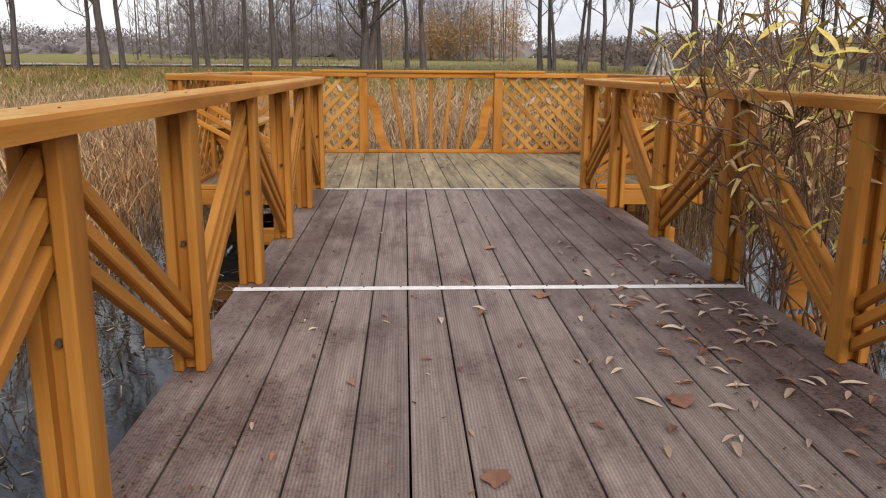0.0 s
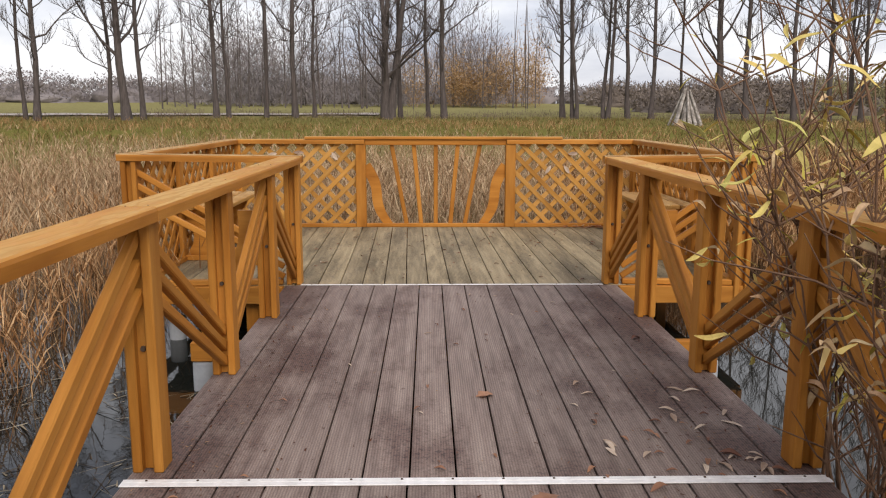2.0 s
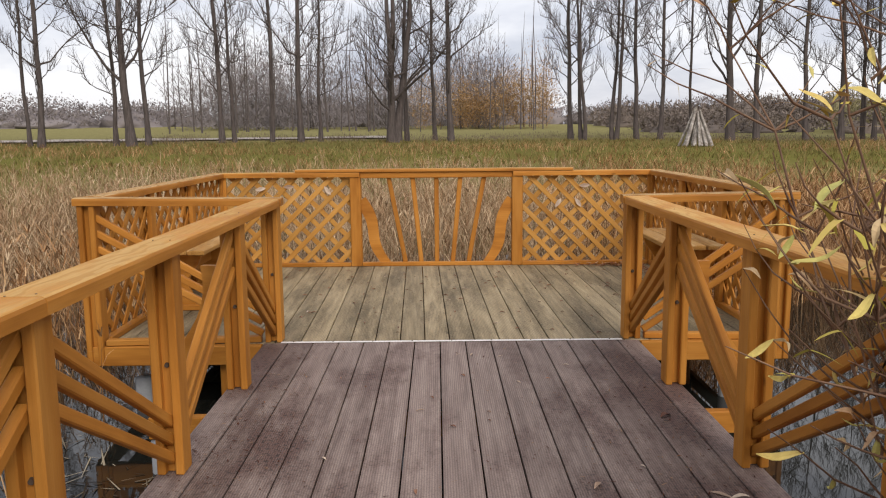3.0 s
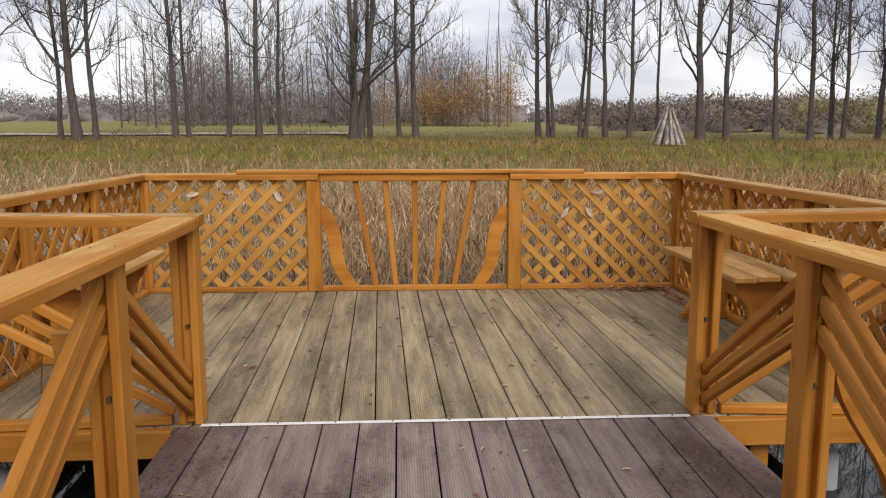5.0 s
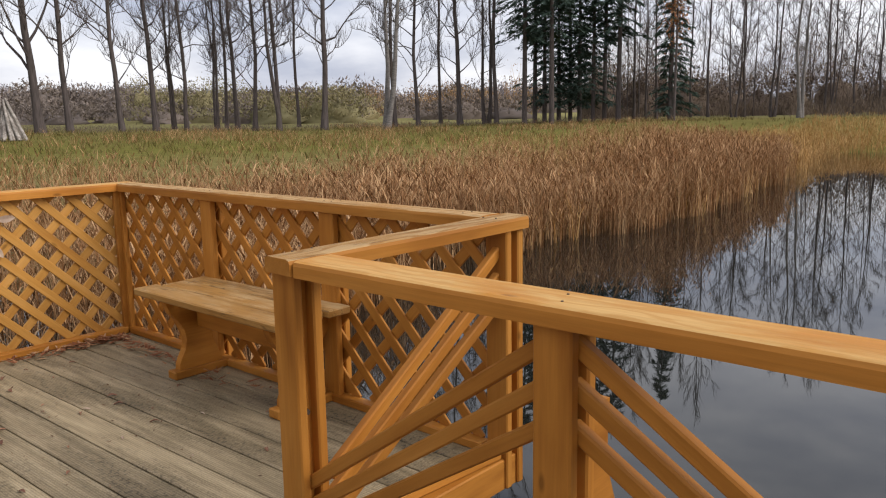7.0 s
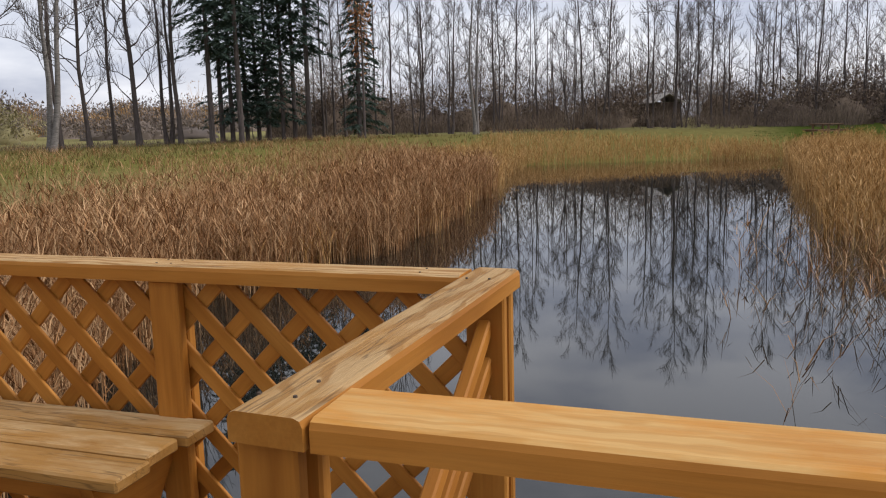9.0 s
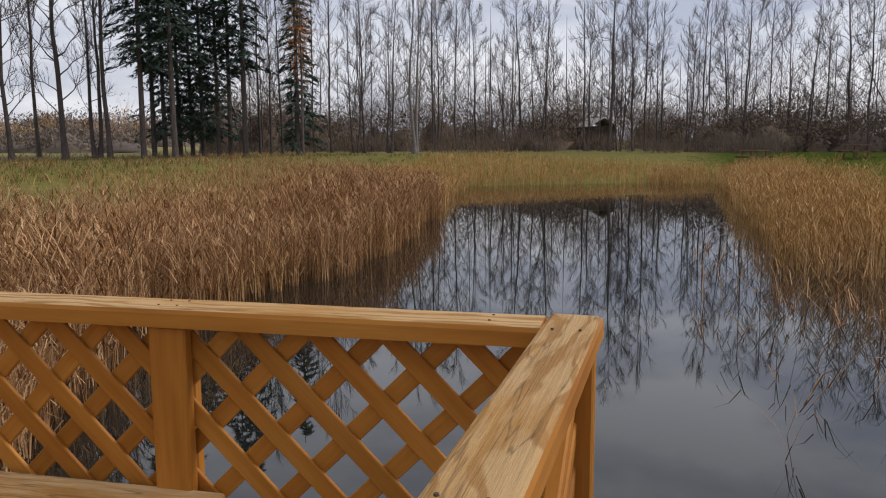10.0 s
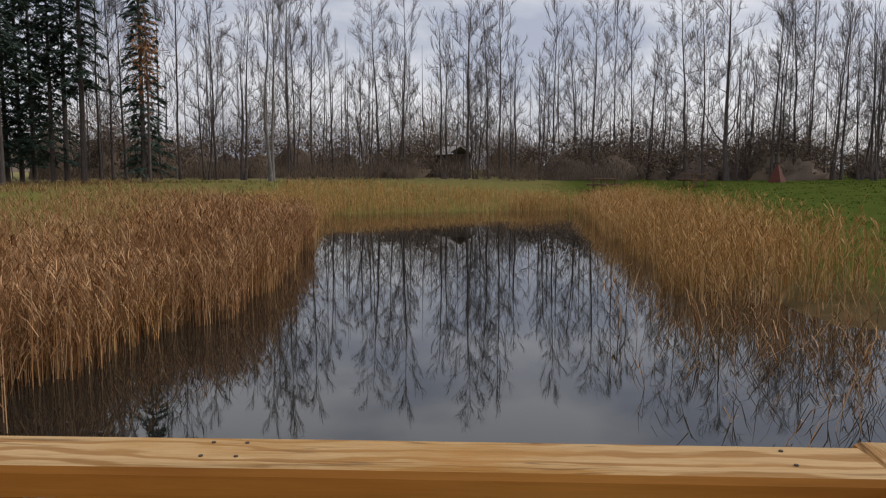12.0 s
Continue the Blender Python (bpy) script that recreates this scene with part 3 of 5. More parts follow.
# short front railings beside the walkway
for xa, xb, xo in ((PL, WL, -1), (WR, PR, 1)):
    rail = thing("platform_front_railing", ((xa + xb) / 2, PF, 0), "short amber-stained railing with sloping slats at the platform front", "railing", "platform railings")
    inner, outer = (xb, xa) if xo < 0 else (xa, xb)
    yi, yo = PF + 0.048, PF - 0.012      # a little out of square
    slats((inner + xo * 0.05, yi), (outer, yo), rail)
    beam("bottom_plate", (inner + xo * 0.08, yi, 0.022), (outer - xo * 0.06, yo, 0.022), (0, 1, 0), 0.06, 0.038, STAIN, rail)
    nails([(inner + s * xo, yi + q - 0.058 * max(s, 0)) for s in (-0.05, 0.02, 0.84) for q in (-0.03, 0.028)], rail)
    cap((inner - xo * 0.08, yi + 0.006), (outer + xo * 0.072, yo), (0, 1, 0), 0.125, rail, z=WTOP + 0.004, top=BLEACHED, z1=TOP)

# back railing: two lattice bays and a sunburst bay
GA, GB = -0.345, 1.255
for xa, xb, lean in ((PL + 0.0, GA, -1), (GB, PR, 1)):
    rail = thing("platform_back_railing", ((xa + xb) / 2, PB, 0), "amber-stained lattice bay of the platform back railing", "railing", "platform railings")
    lattice((xa + 0.02, PB), (xb - 0.02, PB), rail, lean if lean < 0 else 1, start=0.05, mat=PALE_STAIN)
    beam("bottom_plate", (xa + 0.05, PB - 0.03, 0.02), (xb - 0.055, PB - 0.03, 0.02), (0, 1, 0), 0.06, 0.038, STAIN, rail)
    ex = (xa - 0.06, xb + 0.045) if lean < 0 else (xa - 0.045, xb + 0.06)
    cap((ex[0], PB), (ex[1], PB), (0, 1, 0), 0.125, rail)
    gx = GA if lean < 0 else GB
    flat_post((gx, PB - 0.032), (1, 0), rail, 0.105)
    flat_post((gx, PB + 0.04), (1, 0), rail, 0.105)
    cx = PL if lean < 0 else PR
    flat_post((cx - 0.05 * lean * (1), PB - 0.03), (1, 0), rail, 0.05, 0.03)

gate = thing("sunburst_panel", (0.43, PB, 0), "amber-stained bay with fanned slats and two curved boards", "panel", "platform railings")
mid = (GA + GB) / 2
for k in (-2, -1, 0, 1, 2):
    beam("fan_slat", (mid + k * 0.158, PB, 0.035), (mid + k * 0.236, PB, UNDER - 0.01), (0, 1, 0), 0.025, 0.045, STAIN, gate)
beam("bottom_plate", (GA + 0.055, PB - 0.02, 0.02), (GB - 0.055, PB - 0.02, 0.02), (0, 1, 0), 0.06, 0.038, STAIN, gate)
beam("top_plate", (GA + 0.047, PB, UNDER + 0.016), (GB - 0.047, PB, UNDER + 0.016), (0, 1, 0), 0.08, 0.06, STAIN, gate)
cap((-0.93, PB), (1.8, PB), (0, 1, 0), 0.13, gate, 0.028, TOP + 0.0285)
for s, gx in ((1, GA), (-1, GB)):
    bm = bmesh.new()
    up, dn = [], []
    for k in range(15):
        t = k / 14
        c = 0.045 + 0.245 * (t + 0.13 * math.sin(2 * math.pi * t))
        z = 0.66 - 0.63 * t
        w = 0.052
        up.append((c + w, z + 0.03 * (1 - t)))
        dn.append((c - w, z - 0.03 * (1 - t)))
    outline_board(bm, [(s * a, b) for a, b in (up + dn[::-1])], 0.028)
    part("curved_board", bm, STAIN, gate, "", Matrix.Translation((gx, PB, 0)) @ Matrix.Rotation(radians(90), 4, "X"))


# ---- benches ----
def bench(m):
    t = thing("bench", (0, 0, 0), "weathered amber plank bench with curved end boards, against the lattice railing", "bench", "platform benches")
    seat = part("seat", bmesh.new(), BENCH, t)
    for i in range(3):
        w = 0.131
        beam("plank", ((i - 1) * 0.142, -0.588 + 0.02 * (i % 2), 0.457 + 0.002 * i), ((i - 1) * 0.142, 0.59 - 0.026 * (i % 2), 0.457 - 0.002 * i), (1, 0, 0), w, 0.036, BENCH, seat, bevel=0.006)
    for y in (-0.42, 0.43):
        bm = bmesh.new()
        half = [(0.175, 0.437), (0.175, 0.4), (0.155, 0.35), (0.115, 0.3), (0.083, 0.25), (0.075, 0.2), (0.083, 0.15), (0.108, 0.105), (0.122, 0.075), (0.124, 0.045)]
        outline_board(bm, [(a + 0.04, b) for a, b in half] + [(0.04 - a, b) for a, b in half[::-1]], 0.045)
        part("end_board", bm, STAIN, t, "", Matrix.Translation((0, y, 0)) @ Matrix.Rotation(radians(90), 4, "X"))
        beam("foot", (-0.12, y, 0.0225), (0.2, y, 0.0225), (0, 1, 0), 0.075, 0.043, STAIN, t)
    beam("stretcher", (0.04, -0.39, 0.3), (0.04, 0.4, 0.3), (1, 0, 0), 0.03, 0.09, STAIN, t)
    t.matrix_basis = m
    return t


first = bench(pose(2.37, 9.54, 0.001))
copy_thing(first, pose(-1.455, 9.56, 0.001, 0, 0, 180))


# ---- plants: makers ----
def raw_np(name, v, f, mat, parent=None, m=None):
    """A mesh of triangles from arrays."""
    me = bpy.data.meshes.new(name)
    me.vertices.add(len(v))
    me.vertices.foreach_set("co", np.asarray(v, np.float32).ravel())
    me.loops.add(len(f) * 3)
    me.loops.foreach_set("vertex_index", np.asarray(f, np.int32).ravel())
    me.polygons.add(len(f))
    me.polygons.foreach_set("loop_start", np.arange(len(f), dtype=np.int32) * 3)
    me.polygons.foreach_set("loop_total", np.full(len(f), 3, np.int32))
    me.materials.append(mat)
    me.update(calc_edges=True)
    ob = new(name, me)
    put_under(ob, parent, m or Matrix())
    return ob


def ribbons(p0, h, hor, ver, width, segs, rng):
    """Tapering blades: p0 (n,3), h unit directions (n,2), hor and ver (n,2) linear and square terms, width (n)."""
    n = len(p0)
    ang = rng.uniform(0, np.pi, n)
    side = np.stack([np.cos(ang), np.sin(ang), np.zeros(n)], 1)
    vs, fs = [], []
    for k in range(segs):
        s = k / segs
        c = p0.copy()
        c[:, :2] += h * (hor[:, :1] * s + hor[:, 1:] * s * s)
        c[:, 2] += ver[:, 0] * s + ver[:, 1] * s * s
        w = (width * (1 - 0.55 * s))[:, None] * 0.5
        vs += [c - side * w, c + side * w]
    c = p0.copy()
    c[:, :2] += h * (hor[:, :1] + hor[:, 1:])
    c[:, 2] += ver[:, 0] + ver[:, 1]
    vs.append(c)
    m = len(vs)
    v = np.stack(vs, 1).reshape(-1, 3)
    base = (np.arange(n) * m)[:, None]
    for k in range(segs - 1):
        fs += [base + np.array([[2 * k, 2 * k + 1, 2 * k + 3]]), base + np.array([[2 * k, 2 * k + 3, 2 * k + 2]])]
    fs.append(base + np.array([[2 * segs - 2, 2 * segs - 1, 2 * segs]]))
    return v, np.concatenate(fs)


def join(pieces):
    vs, fs, o = [], [], 0
    for v, f in pieces:
        vs.append(v)
        fs.append(f + o)
        o += len(v)
    return np.concatenate(vs), np.concatenate(fs)


def unit(a):
    return np.stack([np.cos(a), np.sin(a)], 1)


def reed_bed(name, label, pts, hmin, hmax, mat, seed, leaves=3, width=0.009, plume=0.25, lean=0.13):
    rng = np.random.default_rng(seed)
    p = np.array([(x, y, max(ground_z(x, y), SURF - 0.15)) for x, y in pts])
    n = len(p)
    ln = rng.uniform(hmin, hmax, n) * (0.85 + 0.3 * np.array([noise.noise((x * 0.5, y * 0.5, 3.0)) for x, y in pts]))
    h = unit(rng.uniform(0, 2 * np.pi, n))
    tilt = rng.normal(0, lean, n) * ln
    out = [ribbons(p, h, np.stack([tilt, tilt * rng.uniform(0, 0.8, n)], 1), np.stack([ln, -0.06 * ln], 1), np.full(n, width), 3, rng)]
    for k in range(leaves):
        s = rng.uniform(0.3, 0.98, n)
        q = p.copy()
        q[:, :2] += h * (tilt * s * (1 + 0.4 * s))[:, None]
        q[:, 2] += ln * s - 0.06 * ln * s * s
        ll = rng.uniform(0.18, 0.42, n)
        out.append(ribbons(q, unit(rng.uniform(0, 2 * np.pi, n)), np.stack([ll * 0.32, ll * 0.28], 1), np.stack([ll * rng.uniform(0.75, 1.25, n), -ll * rng.uniform(0.1, 0.8, n)], 1), rng.uniform(0.006, 0.012, n), 2, rng))
    if plume:
        sel = rng.random(n) < plume
        q = p[sel].copy()
        q[:, :2] += h[sel] * (tilt[sel] * 1.3)[:, None]
        q[:, 2] += ln[sel] * 0.93
        m = len(q)
        for k in range(4):
            ll = rng.uniform(0.1, 0.22, m)
            out.append(ribbons(q, unit(rng.uniform(0, 6.28, m)), np.stack([ll * 0.3, ll * 0.3], 1), np.stack([ll, -0.5 * ll], 1), rng.uniform(0.008, 0.017, m), 2, rng))
    v, f = join(out)
    return tagged(raw_np(name, v, f, mat), label, "reeds", kind="stuff")


def scatter(n, x0, x1, y0, y1, keep, seed):
    rnd = random.Random(seed)
    out = []
    tries = 0
    while len(out) < n and tries < n * 30:
        tries += 1
        x, y = rnd.uniform(x0, x1), rnd.uniform(y0, y1)
        if rnd.random() < keep(x, y):
            out.append((x, y))
    return out


def wobble(x, y):
    return 0.9 * noise.noise((x * 0.4, y * 0.4, 7.0))


def on_deck(x, y):
    return (EDGE_L - 0.35 < x < EDGE_R + 0.35 and y < 8.3) or (PL - 0.12 < x < PR + 0.12 and 7.9 < y < PB + 0.16)


def near_keep(x, y):
    if on_deck(x, y):
        return 0
    e = gap_dist(x, y) + wobble(x, y)
    if y > 11.15 and -2.6 < x < 3.4:
        return 1.0
    if 2.75 < x < 7.5 and y > 10.3 + 0.42 * (x - 2.7) + 0.4 * wobble(x, y):
        return 0.85
    if y < 7 and x > 0 or x < -2 and y < 2 and (x * 7 + y * 3) % 1 > 0.4:
        return 0
    return min(max(e / 1.2, 0), 1) if 0.05 < gap_dist(x, y) and e < 5 else 0


# the reed beds, densest beside the platform
spots = scatter(13000, -10, 14, -5, 17.5, near_keep, 1)
reed_bed("reeds_by_platform", "dense dry brown reeds standing in shallow water by the platform", [p for p in spots if p[0] > 2.2], 0.62, 1.1, REED, 1, 3, 0.0085)
reed_bed("reeds_by_walkway", "dense pale tan reeds in shallow water by the walkway", [p for p in spots if p[0] <= 2.2], 0.62, 1.1, REED_PALE, 14, 3, 0.0085)


def brink_keep(x, y):
    """A strip along the water's edge from the platform corner eastward."""
    edge = 10.45 + 0.42 * (x - 2.75) if x < 7.3 else 12.35 - 0.12 * (x - 7.3) if x < 13 else 11.75 + 0.14 * (x - 13)
    d = y - edge - 0.5 * wobble(x * 1.7, y * 1.7)
    return 0 if d < 0 or d > 2.6 else 1 - 0.25 * d


reed_bed("reeds_at_brink", "tall dense reeds with dark wet feet along the water's edge", scatter(9500, 2.9, 22, 10.4, 16.5, brink_keep, 21), 0.95, 1.5, REED, 21, 4, 0.009, 0.3, 0.09)


def mid_keep(x, y):
    e = gap_dist(x, y) + wobble(x, y)
    if y < 7 and x > 0 or e < 2.5:
        return 0
    lim = 7.5 if x < 8 else 5.0
    return 1.0 if e < lim else max(0, 1 - (e - lim) / 5)


spots = scatter(11500, -24, 34, 2, 28, mid_keep, 2)
reed_bed("reeds_beyond", "broad bed of dry brown reeds fading into grass", [p for p in spots if p[0] > 4], 0.5, 0.85, REED, 2, 3, 0.012)
reed_bed("reeds_in_meadow", "broad bed of pale tan reeds fading into grass", [p for p in spots if p[0] <= 4], 0.5, 0.85, REED_PALE, 15, 3, 0.012)


def shore_keep(x, y):
    g = gap_dist(x, y)
    e = g + 0.5 * wobble(x, y)
    return 1.0 if g > 0.05 and 0.1 < e < 3.5 and y > 8 else 0


reed_bed("reeds_north_shore", "golden dry reeds along the pond shore", scatter(5200, 8, 37, 10, 20, shore_keep, 3), 0.6, 1.0, REED_GOLD, 3, 3, 0.012)


def south_keep(x, y):
    g = gap_dist(x, y)
    e = g + 0.6 * wobble(x, y)
    if y > 8 or g < 0.05:
        return 0
    return 1.0 if 0.1 < e < 2.2 else 0 if e < 1 else max(0, 1 - (e - 2.2) / 1.5)


reed_bed("reeds_south_shore", "tall golden reeds on the pond bank beside the lawn", scatter(6200, 12, 40, -4, 7.2, south_keep, 4), 0.8, 1.4, REED_GOLD, 4, 4, 0.012)
reed_bed("reeds_far_end", "pale reeds and grass at the far end of the pond", scatter(3000, 37, 44, 4, 19, lambda x, y: 1, 5), 0.3, 0.65, REED_GOLD, 5, 3, 0.016)
reed_bed("reeds_in_water", "sparse thin reeds standing out of open water", scatter(330, 5.2, 11.5, 3.0, 7.3, lambda x, y: max(0, min(1, (7.4 - y) / 2.2)) * max(0, min(1, (x - 4.8) / 3.5)) * (0.25 + max(0, noise.noise((x * 1.2, y * 1.2, 9)))), 6), 0.45, 0.95, REED, 6, 4, 0.007, 0.1, 0.4)
reed_bed("reeds_by_bush", "dry reeds beside the walkway and willow", scatter(420, 1.9, 5.8, -2, 5.0, lambda x, y: max(0, min(1, 0.5 + 0.9 * noise.noise((x * 0.8, y * 0.8, 4)) - abs(x - 3.4) * 0.2)), 8), 0.5, 1.0, REED, 9, 3, 0.007, 0.2, 0.3)
reed_bed("reeds_left_edge", "thin dry reeds in the water by the walkway", scatter(2400, -3.6, -1.15, -3, 12, lambda x, y: max(0.0, min(1, (-1.5 - x) / 1.3)) * (0.4 + 0.9 * max(0, noise.noise((x, y * 0.7, 2)) + 0.3)), 7), 0.5, 1.15, REED, 7, 3, 0.007, 0.1, 0.22)


def tufts(name, label, pts, h0, h1, mat, seed, blades=5, width=0.03):
    rng = np.random.default_rng(seed)
    base = np.repeat(np.array([(x, y, ground_z(x, y)) for x, y in pts]), blades, 0)
    n = len(base)
    base[:, :2] += rng.normal(0, 0.09, (n, 2))
    ln = rng.uniform(h0, h1, n)
    v, f = ribbons(base, unit(rng.uniform(0, 6.28, n)), np.stack([ln * 0.2, ln * rng.uniform(0.1, 0.6, n)], 1), np.stack([ln, -ln * 0.3], 1), np.full(n, width), 2, rng)
    return tagged(raw_np(name, v, f, mat), label, "grass", kind="stuff")


def grass_keep(x, y):
    e = gap_dist(x, y)
    return min(1, (e - 8) / 4) if e > 8 and math.hypot(x, y) < 54 and (y > 9 or x < -2) else 0


tufts("meadow_grass", "tufts of green and straw-coloured autumn meadow grass", scatter(8500, -36, 46, 6, 54, grass_keep, 11), 0.14, 0.34, GRASS, 11, 5, 0.022)
tufts("dry_meadow_stalks", "dry brown stalks among the meadow grass", scatter(2600, -36, 42, 12, 46, lambda x, y: 1 if gap_dist(x, y) > 8 and noise.noise((x * 0.12, y * 0.2, 5)) > 0.0 else 0, 12), 0.3, 0.6, REED, 12, 4, 0.014)
tufts("lawn_grass", "short bright green mown lawn", scatter(3200, 12, 50, -20, 5, lambda x, y: 1 if gap_dist(x, y) > 4.5 else 0, 13), 0.04, 0.09, LAWN, 13, 5, 0.03)


# ---- trees ----
def tube(path, radii, sides):
    """A tapering tube along a list of points."""
    pts = np.array(path)
    d = np.gradient(pts, axis=0)
    d /= np.linalg.norm(d, axis=1)[:, None] + 1e-9
    ref = np.where(np.abs(d[:, 2:]) > 0.9, np.array([[1.0, 0, 0]]), np.array([[0, 0, 1.0]]))
    a = np.cross(d, ref)
    a /= np.linalg.norm(a, axis=1)[:, None] + 1e-9
    b = np.cross(d, a)
    th = np.arange(sides) * 2 * np.pi / sides
    r = np.array(radii)[:, None, None]
    v = pts[:, None, :] + r * (a[:, None, :] * np.cos(th)[None, :, None] + b[:, None, :] * np.sin(th)[None, :, None])
    n = len(pts)
    i, k = np.meshgrid(np.arange(n - 1), np.arange(sides), indexing="ij")
    p, q = i * sides + k, i * sides + (k + 1) % sides
    f = np.concatenate([np.stack([p, q, q + sides], -1).reshape(-1, 3), np.stack([p, q + sides, p + sides], -1).reshape(-1, 3)])
    return v.reshape(-1, 3), f


def branch_path(rng, p, az, up, length, n, curl, jitter):
    """Points of a branch that leaves p and curls upward."""
    out = [np.array(p, float)]
    for k in range(n):
        d = np.array([math.cos(az) * math.cos(up), math.sin(az) * math.cos(up), math.sin(up)])
        out.append(out[-1] + d * length / n)
        up = min(up + curl / n + rng.normal(0, jitter), 1.5)
        az += rng.normal(0, jitter * 1.3)
    return out


def bare_tree(name, seed, height, r0, stems=1, low=0.17, spread=0.28, prim=28, up=0.6, bark=None, fan=0.1, label="", heavy=0, fuzz=2):
    """A leafless tree: trunk and limbs in one part, the twigs in another."""
    rng = np.random.default_rng(seed)
    t = thing(name, (0, 0, 0), label, "tree", "bare trees at the field edge")
    wood_p, twig_p, fine = [], [], []
    for s in range(stems):
        az = rng.uniform(0, 6.28) + s * 6.28 / max(stems, 1)
        hh = height * (1 if s == 0 else rng.uniform(0.75, 0.97))
        n = 12
        path = [np.array([0.18 * (stems > 1) * math.cos(az), 0.18 * (stems > 1) * math.sin(az), -0.3])]
        lean = fan * (stems > 1)
        drift = rng.normal(0, 0.022, 2)
        bend, phase = rng.uniform(0.02, 0.06), rng.uniform(0, 6.28)
        for k in range(n):
            q = path[-1].copy()
            q[2] += hh / n
            q[0] += hh / n * (lean * math.cos(az) * (1 - 0.6 * k / n) + drift[0] + bend * math.sin(phase + k * 0.8)) + rng.normal(0, 0.05)
            q[1] += hh / n * (lean * math.sin(az) * (1 - 0.6 * k / n) + drift[1] + bend * math.cos(phase + k * 0.7)) + rng.normal(0, 0.05)
            path.append(q)
        rr = [r0 * (1.6 if k == 0 else 1) * ((1 - k / n) ** 1.15) + 0.012 for k in range(n + 1)]
        wood_p.append(tube(path, rr, 8))
        pp = np.array(path)
        todo = []
        for i in range(prim):
            u = low + (1 - low) * ((i + rng.random()) / prim) ** 0.9
            u = min(u, 0.985)
            kf = u * n
            k0 = int(kf)
            p = pp[k0] + (pp[k0 + 1] - pp[k0]) * (kf - k0)
            ln = spread * height * (1.02 - 0.6 * u) * (0.45 + 0.55 * min(1, max(0, (u - low) / 0.18))) * rng.uniform(0.5, 1.2) + 0.35
            rad = (rr[k0] * 0.32) * rng.uniform(0.6, 1.0)
            todo.append((p, i * 2.4 + rng.normal(0, 0.4), up + rng.normal(0, 0.22) + 0.28 * u, ln, max(rad, 0.014)))
        for hv in range(heavy):
            u = low * (0.75 + 0.5 * hv / heavy)
            kf = u * n
            k0 = int(kf)
            p = pp[k0] + (pp[k0 + 1] - pp[k0]) * (kf - k0)
            todo.append((p, hv * 2.1 + rng.normal(0, 0.3), 0.35 + rng.uniform(0, 0.5), height * rng.uniform(0.26, 0.4), r0 * 0.33))
        for p, a, e, ln, rad in todo:
            path1 = branch_path(rng, p, a, e, ln, 6, 0.35, 0.17)
            r1 = [rad * (1 - 0.86 * k / 6) for k in range(7)]
            wood_p.append(tube(path1, r1, 4))
            m = 5 + int(ln * 2.7)
            for j in range(m):
                w = 0.34 + 0.66 * (j + rng.random()) / m
                kf = min(w * 6, 5.99)
                k0 = int(kf)
                q = path1[k0] + (path1[k0 + 1] - path1[k0]) * (kf - k0)
                l2 = (0.5 + 0.28 * ln * (1.1 - w)) * rng.uniform(0.6, 1.2)
                path2 = branch_path(rng, q, a + rng.choice((-1, 1)) * rng.uniform(0.4, 1.1), e + rng.normal(0.15, 0.35), l2, 2, 0.3, 0.15)
                twig_p.append(tube(path2, [0.016, 0.012, 0.006], 3))
                fine += [path2[1] * (1 - g / fuzz) + path2[2] * g / fuzz if g else path2[0] * 0.4 + path2[1] * 0.6 for g in range(fuzz)]
    q = np.array(fine)
    ln = rng.uniform(0.3, 0.85, len(q))
    twig_p.append(ribbons(q, unit(rng.uniform(0, 6.28, len(q))), np.stack([ln * rng.uniform(0.3, 0.8, len(q)), ln * 0], 1), np.stack([ln * rng.uniform(0.2, 1.0, len(q)), ln * 0], 1), rng.uniform(0.013, 0.024, len(q)), 1, rng))
    v, f = join(wood_p)
    tr = raw_np("trunk", v, f, bark or BARK, t)
    tr.data.polygons.foreach_set("use_smooth", [True] * len(tr.data.polygons))
    v, f = join(twig_p)
    raw_np("crown", v, f, TWIG, t)
    return t


ALDER = "tall slender leafless tree with grey-brown bark"
kinds = {
    "a": bare_tree("bare_tree", 21, 15.0, 0.145, up=0.42, low=0.12, spread=0.33, prim=44, label=ALDER, fuzz=6),
    "b": bare_tree("bare_tree", 22, 14.0, 0.125, low=0.12, spread=0.31, up=0.42, prim=42, label=ALDER, fuzz=6),
    "c": bare_tree("bare_tree", 23, 15.0, 0.12, stems=2, prim=26, fan=0.07, up=0.6, low=0.2, spread=0.27, label="leafless tree with two slender stems from one root"),
    "d": bare_tree("bare_tree", 24, 14.5, 0.22, stems=3, prim=18, low=0.2, spread=0.22, fan=0.12, heavy=3, fuzz=7, up=0.45, label="broad leafless tree with several thick dark stems"),
    "e": bare_tree("bare_tree", 25, 14.0, 0.2, low=0.2, spread=0.24, prim=30, heavy=3, fuzz=7, up=0.42, label="leafless tree with thick trunk and heavy low limbs"),
    "f": bare_tree("bare_birch", 26, 15.0, 0.15, stems=2, low=0.26, spread=0.27, prim=30, up=0.62, bark=BIRCH, fan=0.09, label="leafless birch with pale forked trunk"),
    "g": bare_tree("bare_tree", 27, 12.5, 0.08, low=0.22, spread=0.27, prim=36, up=0.6, label="thin young leafless tree"),
    "h": bare_tree("bare_tree", 28, 14.0, 0.1, stems=3, low=0.22, spread=0.25, prim=22, up=0.62, fan=0.1, label="cluster of slim leafless stems"),
}
used = set()


